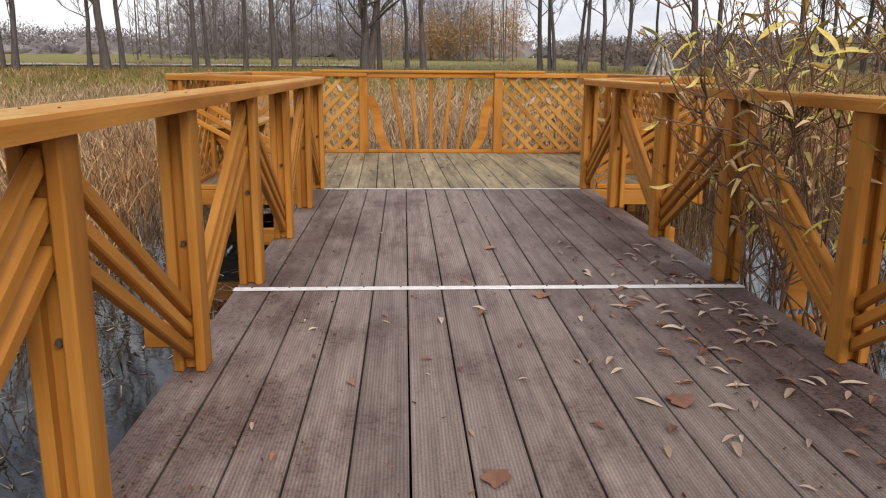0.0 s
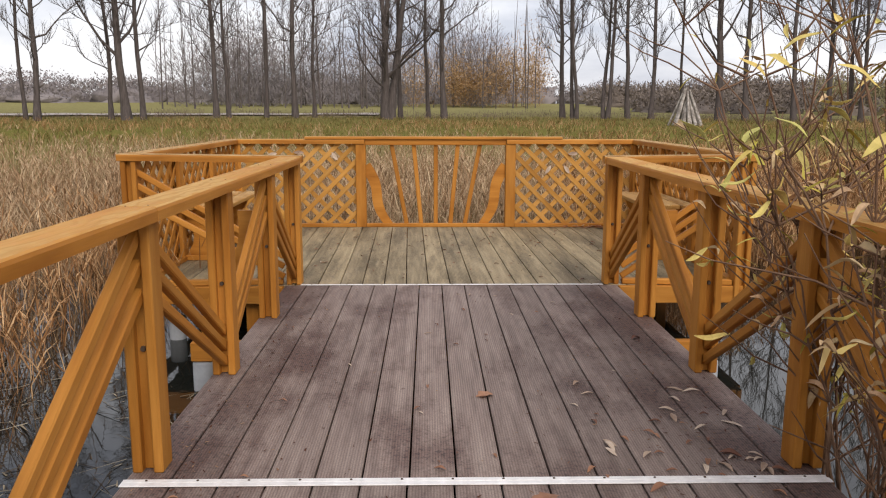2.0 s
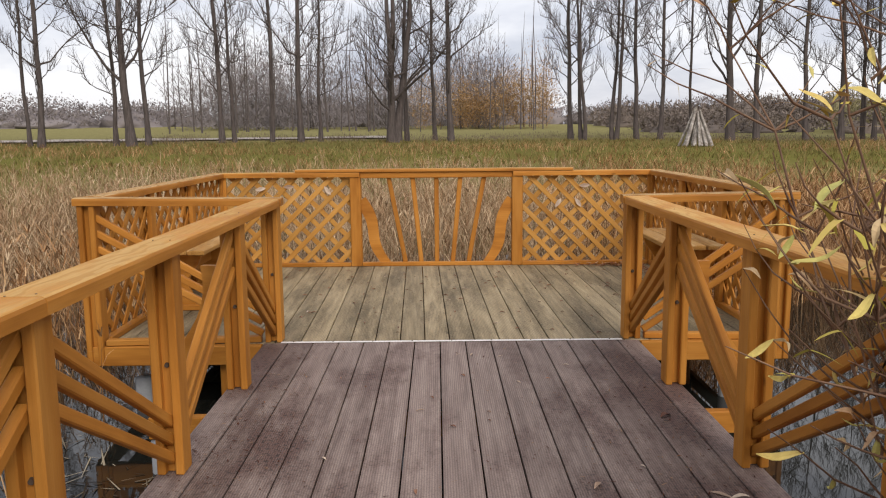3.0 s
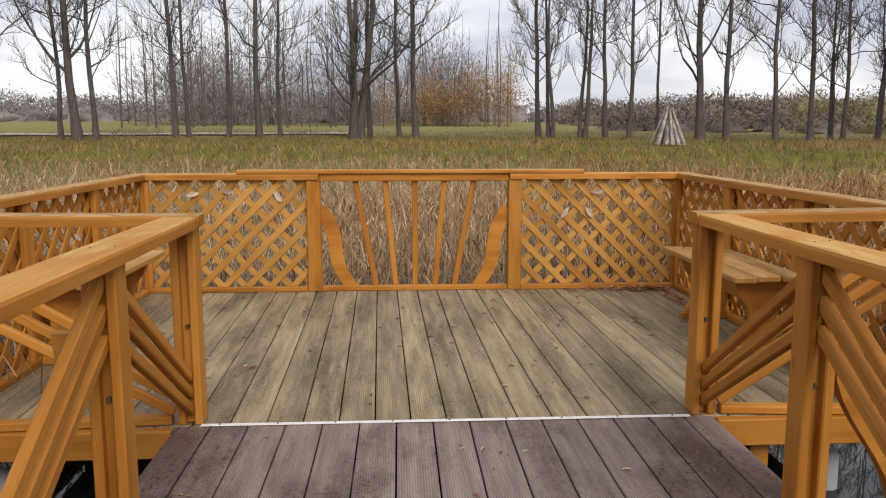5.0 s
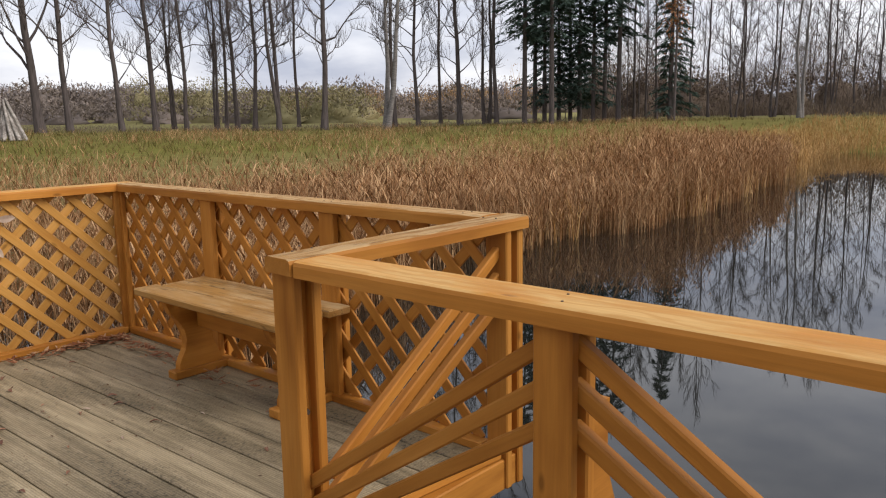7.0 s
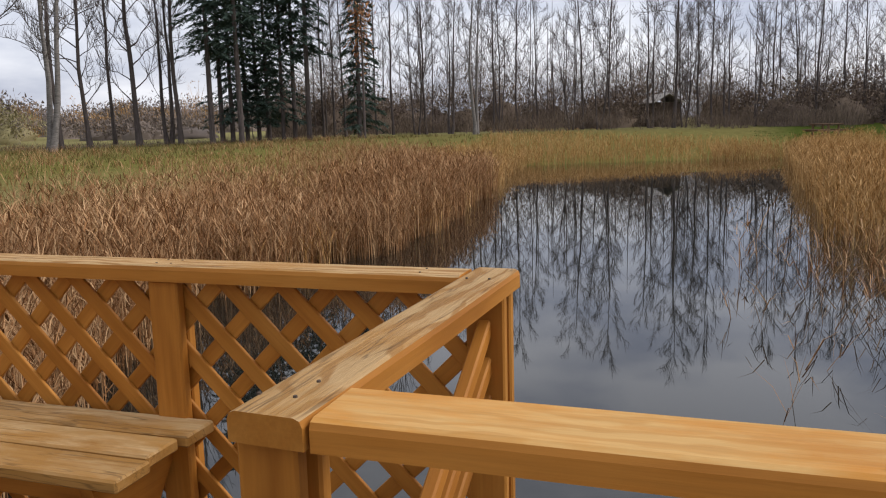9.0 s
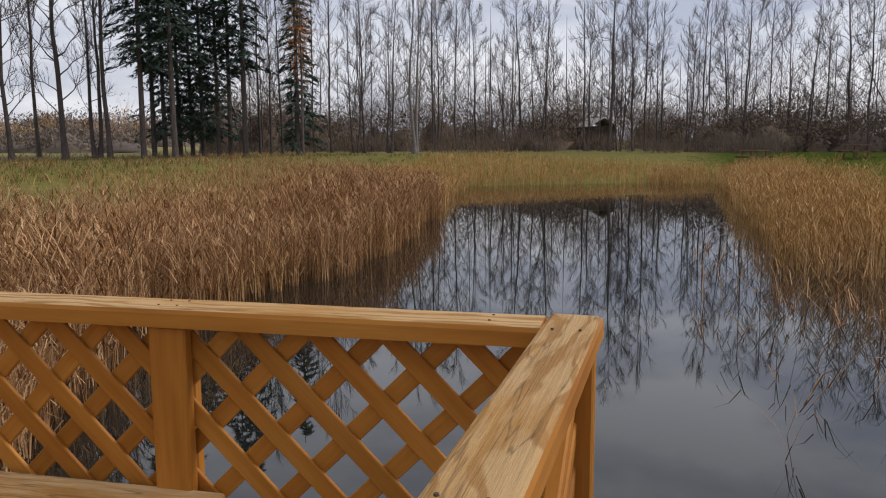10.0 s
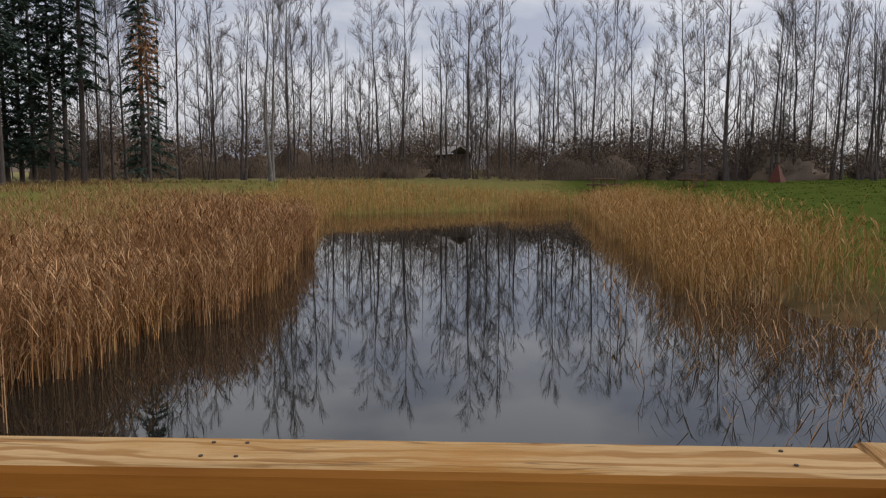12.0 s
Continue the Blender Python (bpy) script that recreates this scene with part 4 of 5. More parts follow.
def plant(eye, az, dist, kind, scale=1.0, turn=0.0, tall=1.0):
    x, y = eye[0] + dist * math.sin(radians(az)), eye[1] + dist * math.cos(radians(az))
    m = Matrix.Translation((x, y, ground_z(x, y) - 0.02)) @ Matrix.Rotation(turn or (az * 1.7 + dist), 4, "Z") @ Matrix.Diagonal((scale, scale, scale * tall, 1))
    if kind not in used:
        used.add(kind)
        kinds[kind].matrix_basis = m
    else:
        copy_thing(kinds[kind], m)


E1, E2, E3, E4 = (0.38, 2.62), (0.28, 6.37), (0.8, 7.76), (1.45, 8.69)
E5 = (0.33, 4.82)
for az, dist, kind, sc in ((-26.6, 48, "g", 1.2), (-26.0, 47, "a", 1.05)):
    plant(E1, az, dist, kind, sc, 0.0, 1.35)
for az, dist, kind, sc in ((-22.5, 46, "b", 1.0), (-21.5, 45, "e", 1.15), (-20.4, 46, "b", 1.05), (-15.4, 49, "a", 1.0), (-14.5, 50, "b", 0.95), (-11.9, 50, "g", 1.3), (-9.8, 48, "a", 1.1), (-8.4, 50, "b", 0.95), (-3.1, 47, "d", 1.15),
                           (-2.0, 49, "g", 1.3), (0.1, 50, "b", 1.0), (1.3, 47, "a", 1.1), (10.1, 50, "a", 1.0), (11.1, 49, "c", 1.05), (13.1, 49, "c", 1.0), (14.8, 50, "b", 1.1), (16.4, 50, "a", 0.95), (18.3, 60, "g", 1.1),
                           (21.2, 48, "e", 1.0), (22.9, 48, "a", 1.0), (26.0, 49, "b", 1.1), (28.1, 50, "a", 1.0), (29.3, 53, "h", 0.9), (30.0, 50, "b", 0.95)):
    plant(E5, az, dist, kind, sc, 0.0, 1.3 if az < -15 else 1.1)
for az, dist, kind, sc in ((32.9, 50, "h", 1.0), (33.6, 54, "g", 1.1), (34.4, 52, "a", 0.95), (35.5, 48, "b", 1.0), (37.4, 47, "c", 1.05), (38.6, 55, "g", 1.1), (40.3, 46, "a", 1.1), (44.5, 46, "f", 1.05), (45.4, 50, "g", 1.2),
                           (47.1, 50, "b", 1.0), (48.7, 56, "g", 1.1), (50.1, 50, "a", 1.0), (52.0, 52, "c", 0.95), (52.7, 50, "g", 1.25)):
    plant(E2, az, dist, kind, sc, 0.0, 1.05)
for az, dist, kind, sc in ((63.4, 52, "g", 1.1), (64.2, 54, "g", 1.0), (65.0, 52, "b", 0.95), (67.2, 56, "g", 1.0), (68.4, 54, "g", 1.1), (70.1, 53, "h", 0.95), (70.8, 54, "b", 0.95), (72.5, 54, "c", 0.95), (74.3, 50, "f", 0.95),
                           (75.6, 57, "g", 1.0)):
    plant(E3, az, dist, kind, sc * 0.75, 0.0, 1.0)
for az, dist, kind, sc in ((76.8, 57, "g", 1.0), (78.1, 57, "g", 1.0), (79.6, 58, "b", 0.9), (82.0, 55, "h", 0.92), (82.8, 56, "a", 0.9), (84.0, 55, "h", 0.95), (84.7, 58, "g", 1.05), (87.5, 57, "c", 0.95), (89.1, 56, "a", 1.0),
                           (89.8, 57, "h", 0.9), (90.8, 57, "b", 0.95), (91.6, 58, "g", 1.0), (92.6, 58, "c", 0.85), (94.4, 57, "h", 0.95), (95.4, 60, "g", 1.0), (97.2, 58, "c", 0.9), (98.2, 57, "a", 0.85), (99.6, 60, "g", 0.95),
                           (100.8, 60, "g", 0.9), (101.9, 59, "c", 0.85), (103.1, 60, "b", 0.8), (104.5, 57, "a", 0.95), (105.7, 56, "b", 1.0), (107.2, 56, "e", 1.05), (108.4, 58, "h", 1.0), (110.0, 57, "c", 1.05), (110.5, 58, "b", 0.95),
                           (111.5, 58, "a", 0.95), (112.4, 60, "g", 1.0), (113.6, 58, "c", 1.0), (114.2, 59, "b", 1.0), (115.3, 58, "h", 1.05), (116.1, 58, "c", 1.0), (117.2, 58, "h", 1.0)):
    plant(E4, az, dist, kind, sc * 0.72, 0.0, 0.94)


for az, dist, kind, sc in ((-32, 42, "a", 1.1), (-36, 38, "c", 1.05), (-40, 40, "e", 1.1), (-44, 36, "a", 1.0), (-49, 38, "b", 1.1), (-55, 36, "c", 1.1), (-62, 37, "e", 1.1)):
    plant(E1, az, dist, kind, sc, 0.0, 1.3)


def spruce(name, seed, height, bottom, reach, label, leaf=None, trunk_r=0.16, tuft=26):
    """A conifer: straight trunk and whorls of drooping boughs."""
    rng = np.random.default_rng(seed)
    t = thing(name, (0, 0, 0), label, "tree", "conifers by the pond")
    v, f = tube([(0, 0, -0.3), (0.05, 0, height * 0.5), (0, 0.05, height)], [trunk_r, trunk_r * 0.6, 0.02], 8)
    raw_np("trunk", v, f, BARK, t)
    pieces = []
    z = bottom
    while z < height - 0.2:
        k = (z - bottom) / (height - bottom)
        for j in range(7):
            az = rng.uniform(0, 6.28)
            ln = (reach * (1 - k) ** 0.8 + 0.25) * rng.uniform(0.3, 1.15)
            n = int(tuft * (0.4 + 0.6 * ln / reach))
            s = rng.uniform(0.12, 1.0, n) ** 0.8
            c = np.stack([math.cos(az) * ln * s, math.sin(az) * ln * s, z + rng.normal(0, 0.04, n) - ln * 0.28 * s * s], 1)
            ll = rng.uniform(0.18, 0.42, n)
            pieces.append(ribbons(c, unit(az + rng.normal(0, 0.9, n)), np.stack([ll, ll * 0.1], 1), np.stack([ll * rng.uniform(-0.5, 0.2, n), -ll * 0.3], 1), rng.uniform(0.09, 0.18, n), 2, rng))
        z += 0.36
    v, f = join(pieces)
    raw_np("crown", v, f, leaf or NEEDLE, t)
    return t


pine_like = spruce("spruce", 31, 17.0, 5.0, 1.6, "dark green spruce with a bare lower trunk")
full_spruce = spruce("spruce", 32, 16.0, 1.5, 1.9, "dark green spruce with drooping boughs down low")
slim_spruce = spruce("spruce", 33, 15.0, 0.8, 1.25, "slim dark spruce beside a rusty-leaved tree")
for i, (az, dist, sc) in enumerate(((55.7, 47, 1.05), (57.7, 46, 1.0), (62.4, 48, 1.0), (61.4, 49, 0.95), (56.4, 50, 0.95))):
    x, y = E3[0] + dist * math.sin(radians(az)), E3[1] + dist * math.cos(radians(az))
    m = Matrix.Translation((x, y, ground_z(x, y))) @ Matrix.Rotation(az, 4, "Z") @ Matrix.Diagonal((sc, sc, sc, 1))
    if i == 0:
        pine_like.matrix_basis = m
    else:
        copy_thing(pine_like, m)
for i, (az, dist, sc) in enumerate(((57.1, 50, 0.95), (58.1, 52, 1.0), (59.6, 51, 1.0), (60.6, 49, 0.95), (58.9, 53, 1.0))):
    x, y = E3[0] + dist * math.sin(radians(az)), E3[1] + dist * math.cos(radians(az))
    m = Matrix.Translation((x, y, ground_z(x, y))) @ Matrix.Rotation(az, 4, "Z") @ Matrix.Diagonal((sc, sc, sc, 1))
    if i == 0:
        full_spruce.matrix_basis = m
    else:
        copy_thing(full_spruce, m)
x, y = E3[0] + 47 * math.sin(radians(66.0)), E3[1] + 47 * math.cos(radians(66.0))
slim_spruce.matrix_basis = Matrix.Translation((x, y, ground_z(x, y)))
rng = np.random.default_rng(40)


def leaf_cloud(n, centre, size, card, rng):
    """Small leaf cards in a loose ellipsoid."""
    d = rng.normal(0, 0.45, (n, 3)) * np.array(size) + np.array(centre)
    return ribbons(d, unit(rng.uniform(0, 6.28, n)), np.stack([rng.uniform(0.5, 1, n) * card, np.zeros(n)], 1), np.stack([rng.uniform(-1, 1, n) * card, np.zeros(n)], 1), rng.uniform(0.4, 0.9, n) * card, 2, rng)


rusty = thing("rusty_tree", (x - 1.6, y - 1.0, ground_z(x, y)), "slim tree with clinging rusty autumn leaves", "tree")
v, f = tube([(0, 0, -0.2), (0.1, 0, 5), (0, 0, 10)], [0.09, 0.06, 0.01], 6)
raw_np("trunk", v, f, BARK, rusty, m=world_of(rusty))
v, f = leaf_cloud(480, (0, 0, 6.6), (0.9, 0.9, 2.6), 0.2, rng)
raw_np("crown", v, f, RUST, rusty, m=world_of(rusty))


# ---- thickets and far woods ----
def thicket(name, label, eye, az0, az1, d0, d1, clumps, height, mat, seed, sticks=260, wide=1.6, thick=0.035, leaf=0, short=0):
    """Fans of upright twigs, clump by clump."""
    rng = np.random.default_rng(seed)
    out = []
    for c in range(clumps):
        az, dist = radians(rng.uniform(az0, az1)), rng.uniform(d0, d1)
        x, y = eye[0] + dist * math.sin(az), eye[1] + dist * math.cos(az)
        hh = height * rng.uniform(0.6, 1.1) * (0.78 + 0.7 * noise.noise((x * 0.11, y * 0.11, seed)))
        base = np.zeros((sticks, 3))
        s = rng.uniform(0, 1, sticks)
        ang = rng.uniform(0, 6.28, sticks)
        rad = wide * np.sqrt(rng.random(sticks)) * (0.4 + 0.8 * s)
        base[:, 0], base[:, 1] = x + rad * np.cos(ang), y + rad * np.sin(ang)
        base[:, 2] = ground_z(x, y) - 0.1 + s * hh * 0.72 * np.clip(1.25 - (rad / (1.35 * wide)) ** 2, 0.2, 1)
        ln = rng.uniform(0.2, 0.42, sticks) * hh
        up = rng.uniform(0.5, 1.0, sticks)
        if short:
            ln = rng.uniform(0.5, 1.3, sticks) * short
            up = rng.uniform(-0.3, 1.0, sticks)
            base[:, 2] = ground_z(x, y) + s * hh * np.clip(1.2 - (rad / (1.4 * wide)) ** 2, 0.3, 1)
        out.append(ribbons(base, unit(ang + rng.normal(0, 0.7, sticks)), np.stack([ln * (0.7 if short else 0.25) * rng.random(sticks), ln * 0.3 * rng.random(sticks)], 1), np.stack([ln * up, np.zeros(sticks)], 1), rng.uniform(0.4, 1.2, sticks) * thick, 2, rng))
        if leaf:
            out.append(leaf_cloud(leaf, (x, y, ground_z(x, y) + hh * 0.55), (wide, wide, hh * 0.42), 0.2, rng))
    v, f = join(out)
    return tagged(raw_np(name, v, f, mat), label, "thicket", kind="stuff")


def bushes(name, label, eye, az0, az1, d0, d1, clumps, height, mat, seed, dabs=300, wide=2.4, size=0.3, even=0.0):
    """Domed shrubs and crowns built of many small leaf-like flakes, dense inside and ragged at the rim."""
    rng = np.random.default_rng(seed)
    dabs = int(dabs * 2.2)
    out = []
    for c in range(clumps):
        az, dist = radians(rng.uniform(az0, az1)), rng.uniform(d0, d1)
        x, y = eye[0] + dist * math.sin(az), eye[1] + dist * math.cos(az)
        hh = height * (rng.uniform(0.55, 1.1) * (1 - even) + even) * (0.85 + 0.5 * noise.noise((x * 0.09, y * 0.09, seed)))
        ww = wide * rng.uniform(0.7, 1.3)
        d = rng.normal(0, 1, (dabs, 3))
        d /= np.linalg.norm(d, axis=1)[:, None]
        d *= (rng.random(dabs) ** 0.3 * rng.normal(1.0, 0.1, dabs))[:, None]
        d[:, 2] = np.where(d[:, 2] < -0.35, -d[:, 2], d[:, 2])
        p = np.stack([x + ww * d[:, 0], y + ww * d[:, 1], ground_z(x, y) + hh * (0.35 + 0.65 * d[:, 2])], 1)
        p[:, 2] = np.maximum(p[:, 2], ground_z(x, y) + 0.05)
        # the dense heart of the shrub, lumpy all over
        th, ph = np.meshgrid(np.arange(12) * math.pi / 6, np.arange(7) * math.pi / 12, indexing="ij")
        k = 0.9 + 0.16 * rng.normal(0, 1, th.shape)
        core = np.stack([x + 0.66 * ww * k * np.cos(th) * np.cos(ph), y + 0.66 * ww * k * np.sin(th) * np.cos(ph), ground_z(x, y) - 0.2 + 0.6 * hh * k * np.sin(ph)], -1).reshape(-1, 3)
        i, j = np.meshgrid(np.arange(12), np.arange(6), indexing="ij")
        a, b = (i * 7 + j).ravel(), (((i + 1) % 12) * 7 + j).ravel()
        out.append((core, np.concatenate([np.stack([a, b, b + 1], 1), np.stack([a, b + 1, a + 1], 1)])))
        ln = rng.uniform(0.5, 1.3, dabs) * size
        out.append(ribbons(p, unit(rng.uniform(0, 6.28, dabs)), np.stack([ln * rng.random(dabs), ln * 0], 1), np.stack([ln * rng.uniform(-0.3, 1.0, dabs), ln * 0], 1), ln * rng.uniform(0.3, 0.7, dabs), 2, rng))
    v, f = join(out)
    return tagged(raw_np(name, v, f, mat), label, "thicket", kind="stuff")


thicket("thicket_by_pond", "dense brown leafless thicket behind the pond trees", E3, 60, 92, 60, 76, 175, 8.2, NEAR_BRUSH, 51, 280, 2.4, 0.035, 0, 0.9)
thicket("thicket_by_lawn", "dark brown thicket behind the lawn", E4, 90, 122, 62, 76, 150, 7.4, NEAR_BRUSH, 52, 280, 2.4, 0.035, 0, 0.9)
bushes("shrubs_by_pond", "rounded brown and olive shrubs between the pond trees", E3, 60, 118, 58, 72, 60, 4.4, NEAR_BRUSH, 64, 700, 2.4, 0.22)
thicket("low_brush_by_pond", "low brown brush under the trees at the pond end", E3, 60, 100, 52, 60, 120, 2.2, NEAR_BRUSH, 53, 150, 1.4, 0.03)
bushes("olive_thicket", "olive-leaved bushes beyond the field edge", E2, 28, 44, 60, 78, 15, 4.1, OLIVE, 54, 700, 2.8, 0.22)
bushes("brown_bushes", "brown leafless bushes among olive ones beyond the field", E2, 16, 54, 66, 84, 40, 2.4, HAZED_BROWN, 62, 420, 2.8, 0.3)
thicket("field_edge_brush", "low brown brush along the tree row", E1, -32, 56, 49, 56, 200, 0.9, NEAR_BRUSH, 55, 90, 1.6, 0.022)
thicket("far_wood", "grey-brown leafless wood beyond the field, paled to stand for haze", E1, -17, 5, 92, 118, 190, 13.0, HAZED_TWIG, 56, 280, 3.6, 0.1, 0, 1.0)
bushes("far_wood_low", "low wood on the far side of the field, paled to stand for haze", E1, -52, 64, 120, 150, 210, 5.0, HAZED_TWIG, 57, 420, 5.2, 0.42)
bushes("far_wood_middle", "brown wood between the trunks, paled to stand for haze", E1, 12, 56, 95, 118, 70, 4.4, HAZED_BROWN, 58, 420, 4.2, 0.42)
thicket("golden_birches", "stand of golden-leaved birches beyond the field", E1, 1.5, 8.0, 88, 98, 40, 9.5, GOLD, 59, 170, 1.7, 0.04, 260, 0.8)
thicket("orange_bushes", "orange-leaved bushes between the far trees", E2, 38, 56, 75, 92, 13, 5.2, GOLD, 60, 120, 1.3, 0.05, 110)
thicket("orange_birches", "slender orange-leaved trees beyond the field", E1, -2.5, 2.5, 88, 98, 12, 11, GOLD, 63, 200, 1.6, 0.03, 60, 0.8)

# slim trunks inside the far wood
rng = np.random.default_rng(61)
pieces = []
for k in range(70):
    az, dist = radians(rng.uniform(-18, 8)), rng.uniform(80, 112)
    x, y = dist * math.sin(az), dist * math.cos(az)
    g = ground_z(x, y)
    hh = rng.uniform(9, 15)
    pieces.append(tube([(x, y, g - 0.2), (x + rng.normal(0, 0.2), y, g + hh * 0.5), (x + rng.normal(0, 0.4), y, g + hh)], [rng.uniform(0.05, 0.1), 0.05, 0.01], 4))
v, f = join(pieces)
tagged(raw_np("far_trunks", v, f, TWIG), "slim grey trunks inside the far wood", "wood", kind="stuff")
pieces = []
for k in range(100):
    az, dist = radians(rng.uniform(56, 118)), rng.uniform(56, 74)
    x, y = E3[0] + dist * math.sin(az), E3[1] + dist * math.cos(az)
    g = ground_z(x, y)
    hh = rng.uniform(6, 12)
    a, b = rng.normal(0, 0.3, 2)
    pieces.append(tube([(x, y, g - 0.2), (x + a, y + b, g + hh * 0.5), (x + 1.6 * a, y + b, g + hh)], [rng.uniform(0.03, 0.07), 0.035, 0.008], 4))
v, f = join(pieces)
tagged(raw_np("slim_trunks", v, f, BARK), "slim young trunks in the thicket behind the pond", "wood", kind="stuff")


# ---- far things ----
LOGC = plain("grey_split_logs", (0.13, 0.108, 0.09), (0.5, 0.455, 0.41), 6, 0.85, 0, 0.2)
REDW = plain("red_painted_boards", (0.085, 0.025, 0.016), (0.13, 0.036, 0.022), 6, 0.7)
ROOF = plain("pale_sheet_roof", (0.45, 0.42, 0.38), (0.6, 0.57, 0.52), 4, 0.6)
TRACK = plain("pale_gravel_track", (0.34, 0.29, 0.24), (0.5, 0.44, 0.38), 1.5, 0.95)


def spot(eye, az, dist, sink=0.0):
    x, y = eye[0] + dist * math.sin(radians(az)), eye[1] + dist * math.cos(radians(az))
    return Vector((x, y, ground_z(x, y) - sink))


c = spot(E5, 19.1, 39, 0.03)
pile = thing("firewood_cone", c, "cone of pale split logs stacked upright in the field", "woodpile")
rnd = random.Random(71)
for k in range(34):
    a = k * 2.39996
    r = 0.82 - 0.32 * (k % 3) / 2
    top = rnd.uniform(1.45, 1.95) if k % 3 == 0 else rnd.uniform(0.9, 1.6)
    s = 1 - top / 2.35
    p0 = c + Vector((math.cos(a) * r, math.sin(a) * r, 0.03))
    p1 = c + Vector((math.cos(a) * r * s * 0.6, math.sin(a) * r * s * 0.6, top))
    rot, mid_p, ln = frame_along(p0, p1, (math.sin(a), -math.cos(a), 0.01))
    v, f = tube([(-ln / 2, 0, 0), (0, rnd.uniform(-0.02, 0.02), 0), (ln / 2, 0, 0)], [rnd.uniform(0.05, 0.08), 0.065, rnd.uniform(0.04, 0.06)], 6)
    raw_np("log", v, f, LOGC, pile, Matrix.Translation(mid_p) @ rot)

hut_at = spot(E4, 110.4, 50, 0.02)
hut = thing("red_pyramid", hut_at, "small red-painted wooden pyramid on the lawn", "hut")
bm = bmesh.new()
bmesh.ops.create_cone(bm, cap_ends=True, segments=4, radius1=0.55, radius2=0.07, depth=1.05)
part("boarding", bm, REDW, hut, "", Matrix.Translation(hut_at + Vector((0, 0, 0.525))))
bm = bmesh.new()
add_box(bm, (0.12, 0.12, 0.2), (0, 0, 0), None, 0.02)
part("finial", bm, DARKWOOD, hut, "", Matrix.Translation(hut_at + Vector((0, 0, 1.14))))

shed_at = spot(E4, 88.1, 62, 0.1)
shed = thing("shed", shed_at, "small wooden shed with a pale pitched roof in the thicket", "shed")
q = Matrix.Translation(shed_at) @ Matrix.Rotation(0.5, 4, "Z")
bm = bmesh.new()
add_box(bm, (2.6, 2.0, 1.9), (0, 0, 0.95), None, 0.02)
part("wall", bm, DARKWOOD, shed, "", q)
for s in (-1, 1):
    bm = bmesh.new()
    add_box(bm, (3.0, 1.45, 0.06), (0, 0, 0), None, 0.01)
    part("roof", bm, ROOF, shed, "", q @ Matrix.Translation((0, s * 0.6, 2.2)) @ Matrix.Rotation(-s * 0.5, 4, "X"))


TABLEW = plain("brown_table_wood", (0.13, 0.075, 0.045), (0.22, 0.135, 0.08), 6, 0.8)


def picnic_table(at, turn):
    t = thing("picnic_table", at, "brown wooden picnic table with benches on the lawn", "table", "picnic tables on the lawn")
    q = Matrix.Translation(at) @ Matrix.Rotation(turn, 4, "Z")
    for name, size, pos in (("tabletop", (1.9, 0.75, 0.05), (0, 0, 0.74)), ("seat", (1.9, 0.26, 0.05), (0, 0.65, 0.44)), ("seat", (1.9, 0.26, 0.05), (0, -0.65, 0.44)),
                            ("leg", (0.08, 1.5, 0.09), (-0.65, 0, 0.38)), ("leg", (0.08, 1.5, 0.09), (0.65, 0, 0.38)), ("leg", (0.08, 0.1, 0.74), (-0.65, 0.3, 0.36)), ("leg", (0.08, 0.1, 0.74), (0.65, 0.3, 0.36)), ("leg", (0.08, 0.1, 0.74), (-0.65, -0.3, 0.36)), ("leg", (0.08, 0.1, 0.74), (0.65, -0.3, 0.36))):
        bm = bmesh.new()
        add_box(bm, size, pos, None, 0.008)
        part(name, bm, TABLEW, t, "", q)


picnic_table(spot(E4, 105.1, 50), 0.3)
picnic_table(spot(E4, 99.0, 47), 0.5)

# gravel track behind the tree row
left, right = [], []
for k in range(60):
    az = -62 + k * 1.0
    for row, d in ((left, 52.5), (right, 56.5)):
        x, y = d * (1 + 0.002 * k) * math.sin(radians(az)), d * (1 + 0.002 * k) * math.cos(radians(az))
        row.append((x, y, ground_z(x, y) + 0.1))
n = len(left)
tagged(raw("path_gravel", left + right, [(i, n + i, n + i + 1, i + 1) for i in range(n - 1)], TRACK), "pale gravel track across the field", "path", kind="structure")


# ---- leaves ----
def leaf_mesh(name, length, width, curl, fold, mat, lobes=0):
    """A thin leaf along x with a folded midrib and a curl."""
    bm = bmesh.new()
    n = 6
    rows = []
    for i in range(n + 1):
        t = i / n
        w = width * 0.5 * math.sin(math.pi * min(1, t * 0.96 + 0.02)) ** 0.8
        if lobes:
            w *= 1 + 0.45 * math.cos(t * math.pi * lobes)
        z = curl * length * math.sin(t * 2.6) ** 2
        x = length * (t - 0.5)
        rows.append([bm.verts.new((x, -w, z + fold * w)), bm.verts.new((x, 0, z)), bm.verts.new((x, w, z + fold * w * 0.8))])
    for a, b in zip(rows, rows[1:]):
        for k in (0, 1):
            bm.faces.new((a[k], b[k], b[k + 1], a[k + 1]))
    r = bmesh.ops.extrude_face_region(bm, geom=list(bm.faces))
    bmesh.ops.translate(bm, vec=(0, 0, 0.0008), verts=[v for v in r["geom"] if isinstance(v, bmesh.types.BMVert)])
    bmesh.ops.recalc_face_normals(bm, faces=bm.faces)
    return mesh_of(name, bm, mat)


